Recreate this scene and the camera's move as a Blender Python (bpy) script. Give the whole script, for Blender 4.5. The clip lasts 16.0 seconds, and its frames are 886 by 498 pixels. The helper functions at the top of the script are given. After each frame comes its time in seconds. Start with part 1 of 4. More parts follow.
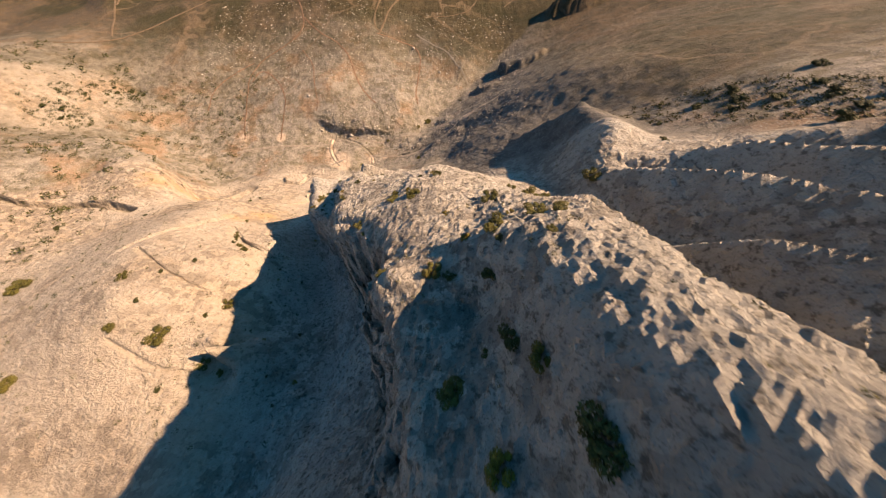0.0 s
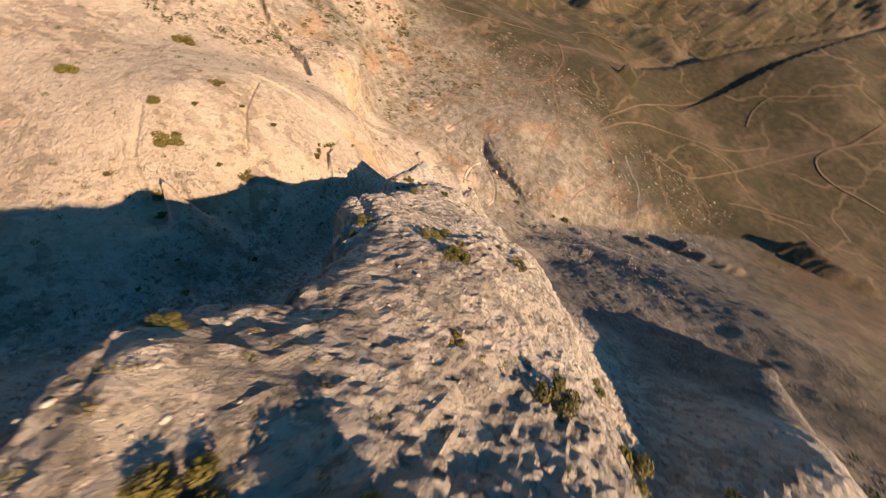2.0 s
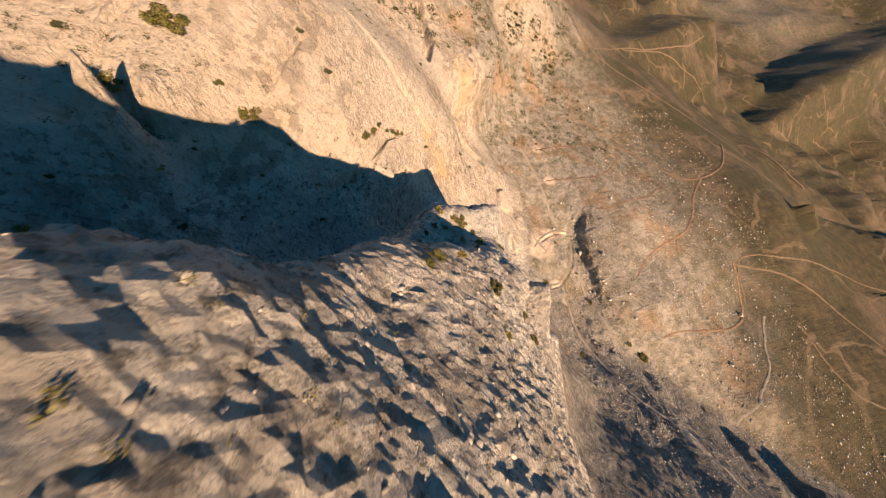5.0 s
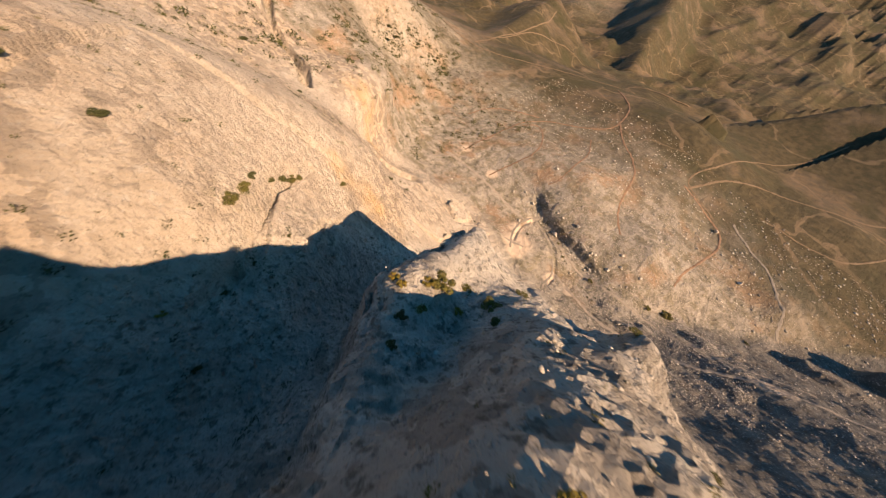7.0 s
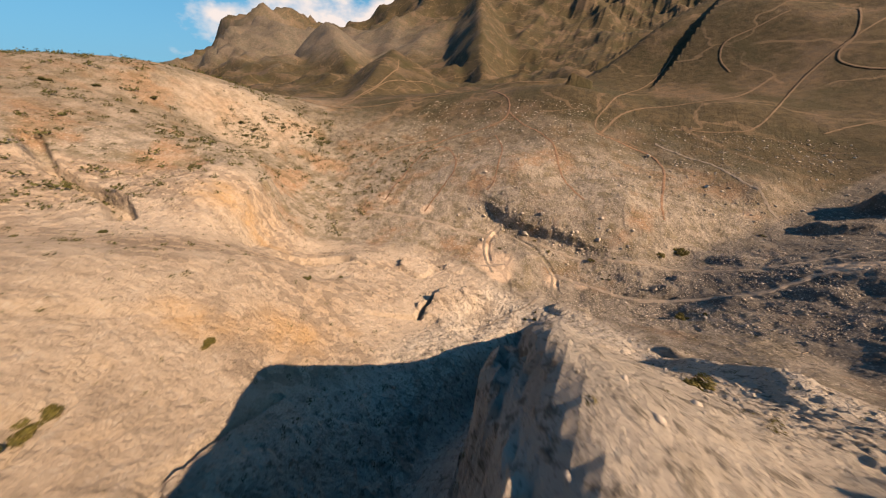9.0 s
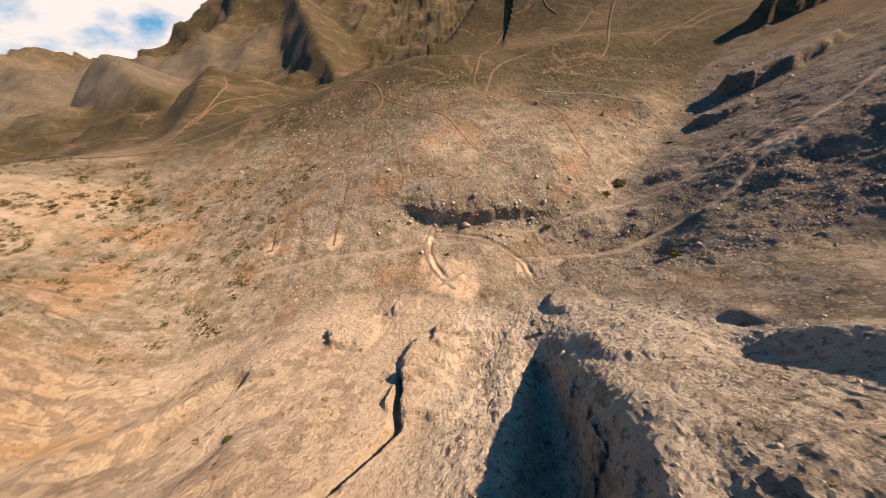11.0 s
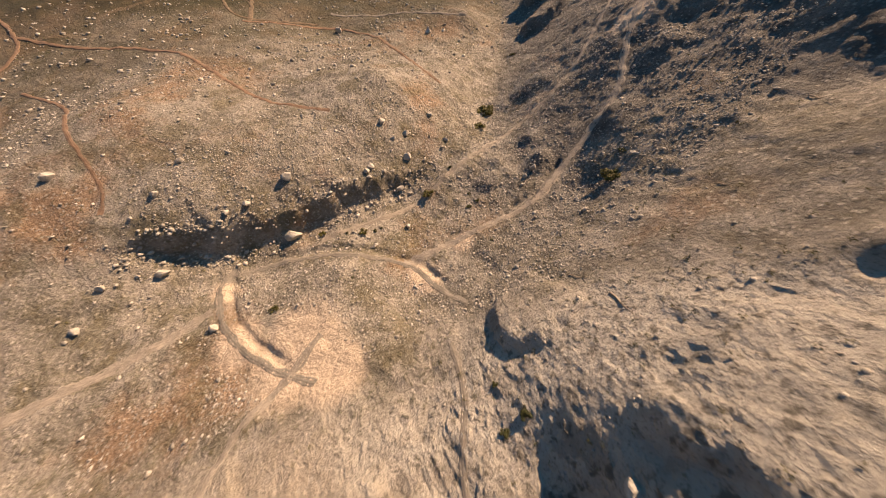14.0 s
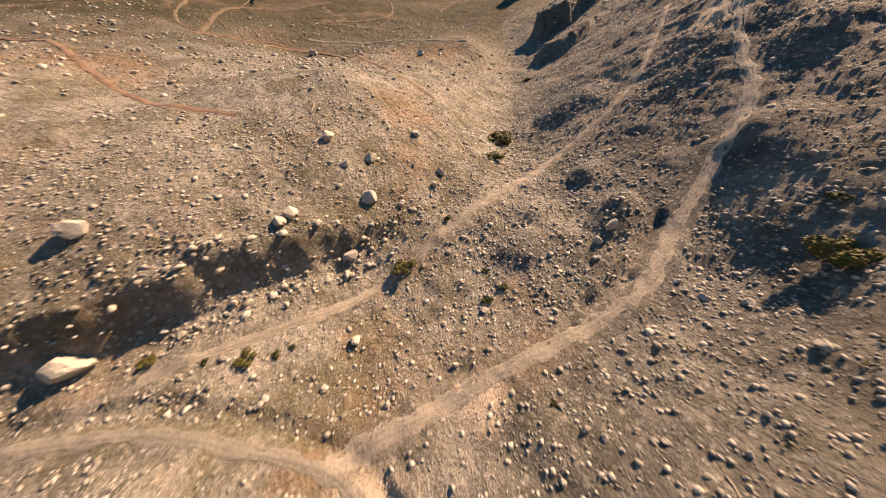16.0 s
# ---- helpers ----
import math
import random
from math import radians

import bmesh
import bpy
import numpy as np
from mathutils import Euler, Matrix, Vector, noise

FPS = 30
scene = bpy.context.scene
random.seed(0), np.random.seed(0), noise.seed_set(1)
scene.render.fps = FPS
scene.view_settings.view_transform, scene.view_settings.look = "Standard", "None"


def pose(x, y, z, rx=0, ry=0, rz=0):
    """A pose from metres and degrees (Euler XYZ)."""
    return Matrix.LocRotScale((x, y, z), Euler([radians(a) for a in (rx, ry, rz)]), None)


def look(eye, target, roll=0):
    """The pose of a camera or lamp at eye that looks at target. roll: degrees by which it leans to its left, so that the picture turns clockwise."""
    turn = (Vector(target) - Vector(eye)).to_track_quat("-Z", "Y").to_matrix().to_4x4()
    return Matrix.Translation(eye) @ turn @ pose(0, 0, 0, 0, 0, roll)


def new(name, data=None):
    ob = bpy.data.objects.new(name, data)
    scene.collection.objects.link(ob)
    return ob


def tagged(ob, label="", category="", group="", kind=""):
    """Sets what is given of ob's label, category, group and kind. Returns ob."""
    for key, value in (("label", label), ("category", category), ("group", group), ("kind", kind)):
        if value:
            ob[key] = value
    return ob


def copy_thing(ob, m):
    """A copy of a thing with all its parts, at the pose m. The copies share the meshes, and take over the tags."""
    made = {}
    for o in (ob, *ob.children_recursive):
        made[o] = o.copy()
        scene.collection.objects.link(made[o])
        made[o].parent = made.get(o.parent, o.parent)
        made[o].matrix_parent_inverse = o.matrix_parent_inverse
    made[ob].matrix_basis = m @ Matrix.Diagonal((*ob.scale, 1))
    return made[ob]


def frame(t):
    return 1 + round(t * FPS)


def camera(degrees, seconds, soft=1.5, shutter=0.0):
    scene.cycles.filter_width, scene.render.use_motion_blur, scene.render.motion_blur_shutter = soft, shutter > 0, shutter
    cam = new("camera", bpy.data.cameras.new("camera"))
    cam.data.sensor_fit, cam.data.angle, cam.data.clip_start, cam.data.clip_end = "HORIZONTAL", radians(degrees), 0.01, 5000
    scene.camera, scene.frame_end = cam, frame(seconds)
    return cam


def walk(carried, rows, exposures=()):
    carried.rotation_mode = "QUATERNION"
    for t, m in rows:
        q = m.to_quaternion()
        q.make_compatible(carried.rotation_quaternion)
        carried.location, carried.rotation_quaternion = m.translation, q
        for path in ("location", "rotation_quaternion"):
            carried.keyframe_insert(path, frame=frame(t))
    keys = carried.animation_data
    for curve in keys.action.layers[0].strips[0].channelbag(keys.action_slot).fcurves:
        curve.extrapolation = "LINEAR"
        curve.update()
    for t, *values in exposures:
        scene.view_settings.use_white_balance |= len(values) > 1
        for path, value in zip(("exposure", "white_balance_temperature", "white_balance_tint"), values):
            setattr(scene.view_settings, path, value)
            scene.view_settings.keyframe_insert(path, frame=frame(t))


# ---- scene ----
SHUTTER = 0.3
cam = camera(118.9, 16.0, soft=1.1, shutter=SHUTTER)
PATH = [
    (0, (-0.00, 0.01, 159.99), (-0.95, 10.61, 143.06), -6.00),
    (0.5, (-0.33, 6.05, 154.30), (-1.84, 17.05, 137.66), -0.61),
    (1, (-0.31, 13.03, 148.42), (-2.97, 24.43, 132.21), 7.57),
    (1.5, (-0.32, 19.99, 142.82), (-4.64, 31.61, 127.13), 16.70),
    (2, (-1.10, 27.39, 137.65), (-7.33, 38.71, 122.38), 26.03),
    (2.5, (-3.61, 34.79, 133.29), (-11.39, 45.20, 118.09), 34.03),
    (3, (-8.03, 41.76, 129.25), (-16.73, 51.13, 113.86), 39.12),
    (3.5, (-13.68, 47.35, 125.37), (-22.74, 56.12, 109.84), 41.75),
    (3.7, (-16.21, 49.32, 123.74), (-25.37, 57.97, 108.20), 42.23),
    (4.22, (-21.71, 54.07, 119.58), (-31.02, 62.40, 103.97), 43.19),
    (4.75, (-26.50, 57.51, 115.24), (-35.81, 65.99, 99.70), 41.84),
    (5.28, (-31.50, 60.50, 110.60), (-40.75, 69.44, 95.28), 38.77),
    (5.8, (-37.58, 63.88, 105.50), (-46.85, 73.48, 90.60), 34.64),
    (6, (-40.24, 65.26, 103.50), (-49.55, 75.13, 88.81), 33.07),
    (6.5, (-46.80, 69.02, 98.33), (-56.13, 79.60, 84.15), 28.68),
    (7, (-53.25, 73.21, 92.81), (-62.70, 84.53, 79.30), 22.98),
    (7.5, (-59.66, 78.06, 87.62), (-69.22, 90.12, 74.84), 16.16),
    (8, (-66.35, 83.78, 82.80), (-75.77, 96.65, 70.74), 8.85),
    (8.5, (-72.18, 90.02, 78.62), (-81.34, 103.74, 67.32), 2.95),
    (9, (-77.55, 97.00, 75.00), (-86.28, 111.58, 64.45), -1.68),
    (9.2, (-79.50, 99.96, 73.76), (-87.99, 114.86, 63.47), -3.33),
    (9.72, (-85.43, 108.21, 70.70), (-93.02, 123.84, 60.79), -7.49),
    (10.25, (-91.37, 117.55, 68.28), (-97.56, 133.63, 58.13), -10.83),
    (10.78, (-96.04, 127.23, 65.72), (-100.42, 143.42, 54.82), -13.74),
    (11.3, (-98.13, 136.53, 62.25), (-100.40, 152.33, 50.20), -16.56),
    (11.5, (-98.43, 139.83, 60.85), (-99.81, 155.35, 48.32), -17.32),
    (12, (-98.63, 148.34, 56.67), (-97.88, 162.90, 42.99), -18.90),
    (12.5, (-98.05, 156.24, 52.06), (-95.84, 169.81, 37.53), -19.82),
    (13, (-96.84, 164.05, 46.73), (-93.65, 176.92, 31.75), -19.73),
    (13.5, (-94.91, 171.87, 41.22), (-90.96, 184.55, 26.27), -18.54),
    (14, (-92.22, 179.64, 35.42), (-87.47, 192.63, 20.97), -16.36),
    (14.5, (-89.00, 187.64, 29.88), (-83.62, 201.08, 16.07), -13.64),
    (15, (-85.07, 195.82, 24.68), (-79.33, 209.69, 11.46), -11.44),
    (15.5, (-80.57, 204.55, 19.68), (-74.38, 218.76, 7.04), -10.59),
    (16, (-76.02, 212.99, 15.33), (-69.07, 227.31, 3.22), -11.09),
]
walk(cam, [(t, look(eye, target, roll)) for t, eye, target, roll in PATH], exposures=[(0, 1.68), (3, 1.68), (6, 1.70), (8, 1.70), (9, 1.42), (11.5, 1.52), (14, 1.50), (16, 1.76)])

# ---- light: a low warm sun over the right shoulder of the ridge, clear blue sky ----
SUN_AZIMUTH, SUN_HEIGHT = 84.0, 34.5      # degrees from +y towards +x, degrees above the horizon
world = bpy.data.worlds.new("sky")
scene.world = world
world.use_nodes = True
wn = world.node_tree
wn.nodes.clear()
sky = wn.nodes.new("ShaderNodeTexSky")
sky.sky_type, sky.sun_disc = "NISHITA", False
sky.sun_elevation, sky.sun_rotation = radians(SUN_HEIGHT), radians(SUN_AZIMUTH)
sky.altitude, sky.dust_density, sky.ozone_density = 900, 1.3, 4.0
sky_light = wn.nodes.new("ShaderNodeBackground")
sky_light.inputs["Strength"].default_value = 0.050
tint = wn.nodes.new("ShaderNodeMix")           # a greenish blue, as clear evening air scatters it
tint.data_type, tint.blend_type = "RGBA", "MULTIPLY"
tint.inputs[0].default_value, tint.inputs[7].default_value = 1.0, (0.25, 0.90, 0.97, 1)
wn.links.new(sky.outputs[0], tint.inputs[6])
# a bank of evening cumulus over the western peaks
way = wn.nodes.new("ShaderNodeTexCoord").outputs["Generated"]
stretch = wn.nodes.new("ShaderNodeVectorMath")
stretch.operation, stretch.inputs[1].default_value = "MULTIPLY", (1.0, 1.0, 1.8)
wn.links.new(way, stretch.inputs[0])
puffs = wn.nodes.new("ShaderNodeTexNoise")
puffs.inputs["Scale"].default_value, puffs.inputs["Detail"].default_value, puffs.inputs["Roughness"].default_value = 7.0, 8.0, 0.55
wn.links.new(stretch.outputs[0], puffs.inputs["Vector"])
west = wn.nodes.new("ShaderNodeVectorMath")
west.operation, west.inputs[1].default_value = "DOT_PRODUCT", (-0.72, 0.66, 0.21)
wn.links.new(way, west.inputs[0])
bank = wn.nodes.new("ShaderNodeMapRange")
bank.inputs["From Min"].default_value, bank.inputs["From Max"].default_value, bank.inputs["To Max"].default_value = 0.93, 0.99, 0.34
wn.links.new(west.outputs["Value"], bank.inputs["Value"])
cover = wn.nodes.new("ShaderNodeMath")
wn.links.new(puffs.outputs["Fac"], cover.inputs[0])
wn.links.new(bank.outputs[0], cover.inputs[1])
cloud = wn.nodes.new("ShaderNodeMapRange")
cloud.inputs["From Min"].default_value, cloud.inputs["From Max"].default_value = 0.64, 0.80
wn.links.new(cover.outputs[0], cloud.inputs["Value"])
clouds = wn.nodes.new("ShaderNodeMix")
clouds.data_type = "RGBA"
clouds.inputs[7].default_value = (7.2, 6.3, 5.9, 1)
wn.links.new(cloud.outputs[0], clouds.inputs[0])
haze = wn.nodes.new("ShaderNodeMix")           # paler air low over the hills
haze.data_type, haze.inputs[7].default_value = "RGBA", (1.8, 3.4, 4.9, 1)
rise = wn.nodes.new("ShaderNodeSeparateXYZ")
wn.links.new(way, rise.inputs[0])
low = wn.nodes.new("ShaderNodeMapRange")
low.inputs["From Min"].default_value, low.inputs["From Max"].default_value = 0.42, 0.08
low.inputs["To Max"].default_value = 0.8
wn.links.new(rise.outputs["Z"], low.inputs["Value"])
wn.links.new(low.outputs[0], haze.inputs[0])
wn.links.new(tint.outputs[2], haze.inputs[6])
wn.links.new(haze.outputs[2], clouds.inputs[6])
wn.links.new(clouds.outputs[2], sky_light.inputs["Color"])
wn.links.new(sky_light.outputs[0], wn.nodes.new("ShaderNodeOutputWorld").inputs["Surface"])
sun = new("sun", bpy.data.lights.new("sun", "SUN"))
sun.data.energy, sun.data.angle, sun.data.color = 5.0, radians(0.53), (1.0, 0.635, 0.375)
_a, _h = radians(SUN_AZIMUTH), radians(SUN_HEIGHT)
sun.matrix_world = look((math.sin(_a) * math.cos(_h) * 900, math.cos(_a) * math.cos(_h) * 900, math.sin(_h) * 900), (0, 0, 0))


# ---- materials ----
def material(name):
    m = bpy.data.materials.new(name)
    m.use_nodes = True
    m.node_tree.nodes.clear()
    return m


def node(m, kind, **values):
    n = m.node_tree.nodes.new(kind)
    for key, value in values.items():
        n.inputs[key].default_value = value
    return n


def join(m, a, b):
    m.node_tree.links.new(a, b)


def mixed(m, factor, a, b, how="MIX"):
    """A colour mix; a and b are sockets or colours."""
    n = m.node_tree.nodes.new("ShaderNodeMix")
    n.data_type, n.blend_type = "RGBA", how
    for socket, value in ((n.inputs[0], factor), (n.inputs[6], a), (n.inputs[7], b)):
        if isinstance(value, (tuple, float, int)):
            socket.default_value = value if isinstance(value, (float, int)) else (*value, 1)
        else:
            join(m, value, socket)
    return n.outputs[2]


def grain(m, place, size, detail=6.0, rough=0.6):
    n = node(m, "ShaderNodeTexNoise", Scale=1.0 / size, Detail=detail, Roughness=rough)
    join(m, place, n.inputs["Vector"])
    return n.outputs["Fac"]


def levels(m, value, lo, hi):
    n = node(m, "ShaderNodeMapRange", **{"From Min": lo, "From Max": hi})
    n.clamp = True
    join(m, value, n.inputs["Value"])
    return n.outputs["Result"]


def times(m, a, b, how="MULTIPLY"):
    n = m.node_tree.nodes.new("ShaderNodeMath")
    n.operation = how
    for socket, value in zip(n.inputs, (a, b)):
        if isinstance(value, (float, int)):
            socket.default_value = value
        else:
            join(m, value, socket)
    return n.outputs[0]


def attribute(m, name):
    n = m.node_tree.nodes.new("ShaderNodeAttribute")
    n.attribute_name = name
    return n.outputs["Fac"]


TONE = 0.62         # the pale colours below are of freshly broken stone; weathered stone and dry soil are darker


def finish(m, colour, rough, height=None, depth=0.1, tone=TONE):
    colour = mixed(m, 1.0, colour, (tone, tone, tone), "MULTIPLY")
    s = node(m, "ShaderNodeBsdfPrincipled", Roughness=rough)
    s.inputs["Specular IOR Level"].default_value = 0.25
    join(m, colour, s.inputs["Base Color"])
    if height is not None:
        b = node(m, "ShaderNodeBump", Strength=1.0, Distance=depth)
        join(m, height, b.inputs["Height"])
        join(m, b.outputs[0], s.inputs["Normal"])
    join(m, s.outputs[0], m.node_tree.nodes.new("ShaderNodeOutputMaterial").inputs["Surface"])
    return m


def voronoi(m, place, size, feature="DISTANCE_TO_EDGE"):
    n = node(m, "ShaderNodeTexVoronoi", Scale=1.0 / size)
    n.feature = feature
    join(m, place, n.inputs["Vector"])
    return n.outputs["Distance"]


def ground_material():
    m = material("limestone_scree_and_soil")
    place = m.node_tree.nodes.new("ShaderNodeTexCoord").outputs["Object"]
    big, mid, small, fine = grain(m, place, 34, 5), grain(m, place, 7, 8, 0.65), grain(m, place, 1.6, 8, 0.7), grain(m, place, 0.35, 6, 0.75)
    warp = node(m, "ShaderNodeTexNoise", Scale=0.5, Detail=4.0)
    join(m, place, warp.inputs["Vector"])
    bent = mixed(m, 0.35, place, warp.outputs["Color"], "ADD")
    crack, chip = voronoi(m, bent, 2.6), voronoi(m, bent, 0.8)
    pebble = voronoi(m, bent, 0.9, "F1")
    sound = attribute(m, "slab")
    crag = times(m, times(m, sound, -0.62), 1.0, "ADD")
    stone = mixed(m, levels(m, mid, 0.36, 0.64), (0.50, 0.485, 0.445), (0.70, 0.675, 0.615))
    stone = mixed(m, times(m, sound, 0.8), stone, mixed(m, levels(m, mid, 0.3, 0.7), (0.50, 0.435, 0.35), (0.62, 0.55, 0.455)))
    stone = mixed(m, times(m, levels(m, big, 0.48, 0.66), times(m, times(m, sound, 0.35), 0.25, "ADD")), stone, (0.53, 0.42, 0.30))
    stone = mixed(m, times(m, times(m, levels(m, small, 0.54, 0.61), 0.8), crag), stone, (0.17, 0.162, 0.14))
    stone = mixed(m, times(m, times(m, levels(m, mid, 0.58, 0.66), 0.45), crag), stone, (0.24, 0.225, 0.18))
    stone = mixed(m, times(m, levels(m, small, 0.46, 0.34), 0.5), stone, (0.66, 0.65, 0.61))
    seam = grain(m, place, 4.0, 3, 0.5)
    seam = times(m, levels(m, times(m, times(m, seam, 0.5, "SUBTRACT"), 0.0, "MAXIMUM"), 0.012, 0.0), levels(m, big, 0.45, 0.55))
    stone = mixed(m, times(m, seam, 0.45), stone, (0.16, 0.145, 0.13))
    stone = mixed(m, times(m, attribute(m, "golden"), levels(m, mid, 0.66, 0.34)), stone, (0.60, 0.44, 0.25))
    stone = mixed(m, times(m, levels(m, fine, 0.55, 0.64), times(m, crag, 0.6)), stone, (0.11, 0.105, 0.095))
    scree = mixed(m, levels(m, mid, 0.38, 0.62), (0.21, 0.196, 0.165), (0.43, 0.40, 0.35))
    scree = mixed(m, times(m, levels(m, big, 0.53, 0.63), 0.7), scree, (0.37, 0.235, 0.14))
    scree = mixed(m, times(m, levels(m, pebble, 0.42, 0.2), levels(m, small, 0.42, 0.56)), scree, (0.62, 0.585, 0.52))
    scree = mixed(m, times(m, levels(m, fine, 0.52, 0.66), 0.65), scree, (0.11, 0.094, 0.07))
    scree = mixed(m, times(m, levels(m, small, 0.54, 0.64), 0.7), scree, (0.105, 0.098, 0.05))
    scree = mixed(m, times(m, levels(m, grain(m, place, 10, 6, 0.7), 0.5, 0.6), 0.6), scree, mixed(m, levels(m, small, 0.4, 0.6), (0.10, 0.094, 0.05), (0.19, 0.165, 0.10)))     # dry scrub
    # grey stones, their tones lowered to stand in for grazing light on the right slope
    rubble = mixed(m, levels(m, mid, 0.38, 0.62), (0.105, 0.104, 0.10), (0.235, 0.228, 0.213))
    rubble = mixed(m, times(m, levels(m, pebble, 0.42, 0.2), levels(m, small, 0.42, 0.56)), rubble, (0.40, 0.385, 0.355))
    rubble = mixed(m, times(m, levels(m, fine, 0.50, 0.62), 0.7), rubble, (0.075, 0.07, 0.062))
    scree = mixed(m, attribute(m, "grey"), scree, rubble)
    scree = mixed(m, attribute(m, "sandy"), scree, mixed(m, levels(m, small, 0.35, 0.7), (0.68, 0.57, 0.45), (0.57, 0.48, 0.38)))
    wide = grain(m, place, 60, 7, 0.62)
    grass = mixed(m, levels(m, mid, 0.4, 0.62), (0.047, 0.042, 0.021), (0.096, 0.078, 0.041))
    grass = mixed(m, times(m, levels(m, wide, 0.5, 0.6), 0.75), grass, (0.046, 0.047, 0.021))
    grass = mixed(m, times(m, levels(m, small, 0.54, 0.68), 0.6), grass, (0.042, 0.04, 0.021))
    bare = grain(m, place, 110, 6, 0.6)
    grass = mixed(m, times(m, levels(m, bare, 0.52, 0.60), 0.75), grass, mixed(m, levels(m, mid, 0.4, 0.6), (0.118, 0.097, 0.071), (0.16, 0.118, 0.075)))
    bend = node(m, "ShaderNodeTexNoise", Scale=0.018, Detail=3.0)
    join(m, place, bend.inputs["Vector"])
    paths = voronoi(m, mixed(m, 1.0, place, mixed(m, 1.0, bend.outputs["Color"], (75.0, 75.0, 0.0), "MULTIPLY"), "ADD"), 95)
    grass = mixed(m, times(m, levels(m, paths, 0.022, 0.012), times(m, levels(m, wide, 0.62, 0.46), 0.6)), grass, (0.21, 0.16, 0.105))     # trodden stock paths
    soil = mixed(m, attribute(m, "green"), scree, grass)
    colour = mixed(m, attribute(m, "rocky"), soil, stone)
    ledge = times(m, levels(m, crack, 0.0, 0.12), times(m, levels(m, chip, 0.0, 0.15), 0.35), "ADD")
    relief = times(m, times(m, mid, 1.6), times(m, times(m, small, 0.9), times(m, fine, 0.28), "ADD"), "ADD")
    relief = times(m, relief, times(m, ledge, 0.10), "ADD")
    relief = times(m, relief, times(m, times(m, attribute(m, "rocky"), 0.45), 0.6, "ADD"))
    return finish(m, colour, 0.95, relief, 1.4)


def leaf_material(name, dark, light):
    m = material(name)
    place = m.node_tree.nodes.new("ShaderNodeTexCoord").outputs["Object"]
    tint = m.node_tree.nodes.new("ShaderNodeObjectInfo").outputs["Random"]
    island = m.node_tree.nodes.new("ShaderNodeNewGeometry").outputs["Random Per Island"]
    colour = mixed(m, times(m, times(m, island, 0.6), times(m, tint, 0.4), "ADD"), dark, light)
    colour = mixed(m, times(m, levels(m, grain(m, place, 0.5), 0.55, 0.7), 0.5), colour, (0.14, 0.10, 0.045))
    return finish(m, colour, 0.7, tone=0.75)


def plain_material(name, a, b, size, depth, rough=0.9):
    """Two tones broken by noise, with relief."""
    m = material(name)
    place = m.node_tree.nodes.new("ShaderNodeTexCoord").outputs["Object"]
    tint = m.node_tree.nodes.new("ShaderNodeObjectInfo").outputs["Random"]
    patch, fine = grain(m, place, size, 6), grain(m, place, size * 0.15, 6, 0.7)
    colour = mixed(m, levels(m, patch, 0.35, 0.65), a, b)
    colour = mixed(m, times(m, levels(m, fine, 0.52, 0.68), 0.6), colour, tuple(0.45 * c for c in a))
    colour = mixed(m, times(m, tint, 0.25), colour, tuple(0.8 * c for c in b))
    return finish(m, colour, rough, times(m, patch, times(m, fine, 0.35), "ADD"), depth)


def scatter_material(name, a, b):
    m = material(name)
    place = m.node_tree.nodes.new("ShaderNodeTexCoord").outputs["Object"]
    island = m.node_tree.nodes.new("ShaderNodeNewGeometry").outputs["Random Per Island"]
    colour = mixed(m, island, a, b)
    fine = grain(m, place, 0.25, 5, 0.7)
    colour = mixed(m, times(m, levels(m, fine, 0.5, 0.66), 0.5), colour, tuple(0.5 * c for c in a))
    return finish(m, colour, 0.95, fine, 0.12)



# ---- noise on arrays of places ----
def lattice(ix, iy, iz, seed):
    """A hashed value in 0..1 for whole-number places."""
    h = (ix.astype(np.uint32) * np.uint32(374761393) + iy.astype(np.uint32) * np.uint32(668265263)
         + iz.astype(np.uint32) * np.uint32(2147483647 - 1274126177) + np.uint32(seed * 2654435 + 97))
    h = (h ^ (h >> np.uint32(13))) * np.uint32(1274126177)
    h = (h ^ (h >> np.uint32(15))) * np.uint32(2246822519)
    h = h ^ (h >> np.uint32(16))
    return h.astype(np.float64) / 4294967295.0


def smooth_noise(p, seed=0):
    """Value noise in -1..1 at an (n, 3) array."""
    base = np.floor(p).astype(np.int64)
    f = p - base
    f = f * f * f * (f * (f * 6 - 15) + 10)
    out = 0
    for dx in (0, 1):
        wx = f[:, 0] if dx else 1 - f[:, 0]
        for dy in (0, 1):
            wy = f[:, 1] if dy else 1 - f[:, 1]
            for dz in (0, 1):
                wz = f[:, 2] if dz else 1 - f[:, 2]
                out = out + wx * wy * wz * lattice(base[:, 0] + dx, base[:, 1] + dy, base[:, 2] + dz, seed)
    return out * 2 - 1


def fractal(p, size, octaves=3, gain=0.5, seed=0, ridged=False):
    out, amp, total = 0, 1.0, 0.0
    for o in range(octaves):
        n = smooth_noise(p / size * 2.03 ** o + 17.3 * o, seed + o)
        out = out + amp * ((1 - 2 * np.abs(n)) if ridged else n)
        total += amp
        amp *= gain
    return out / total


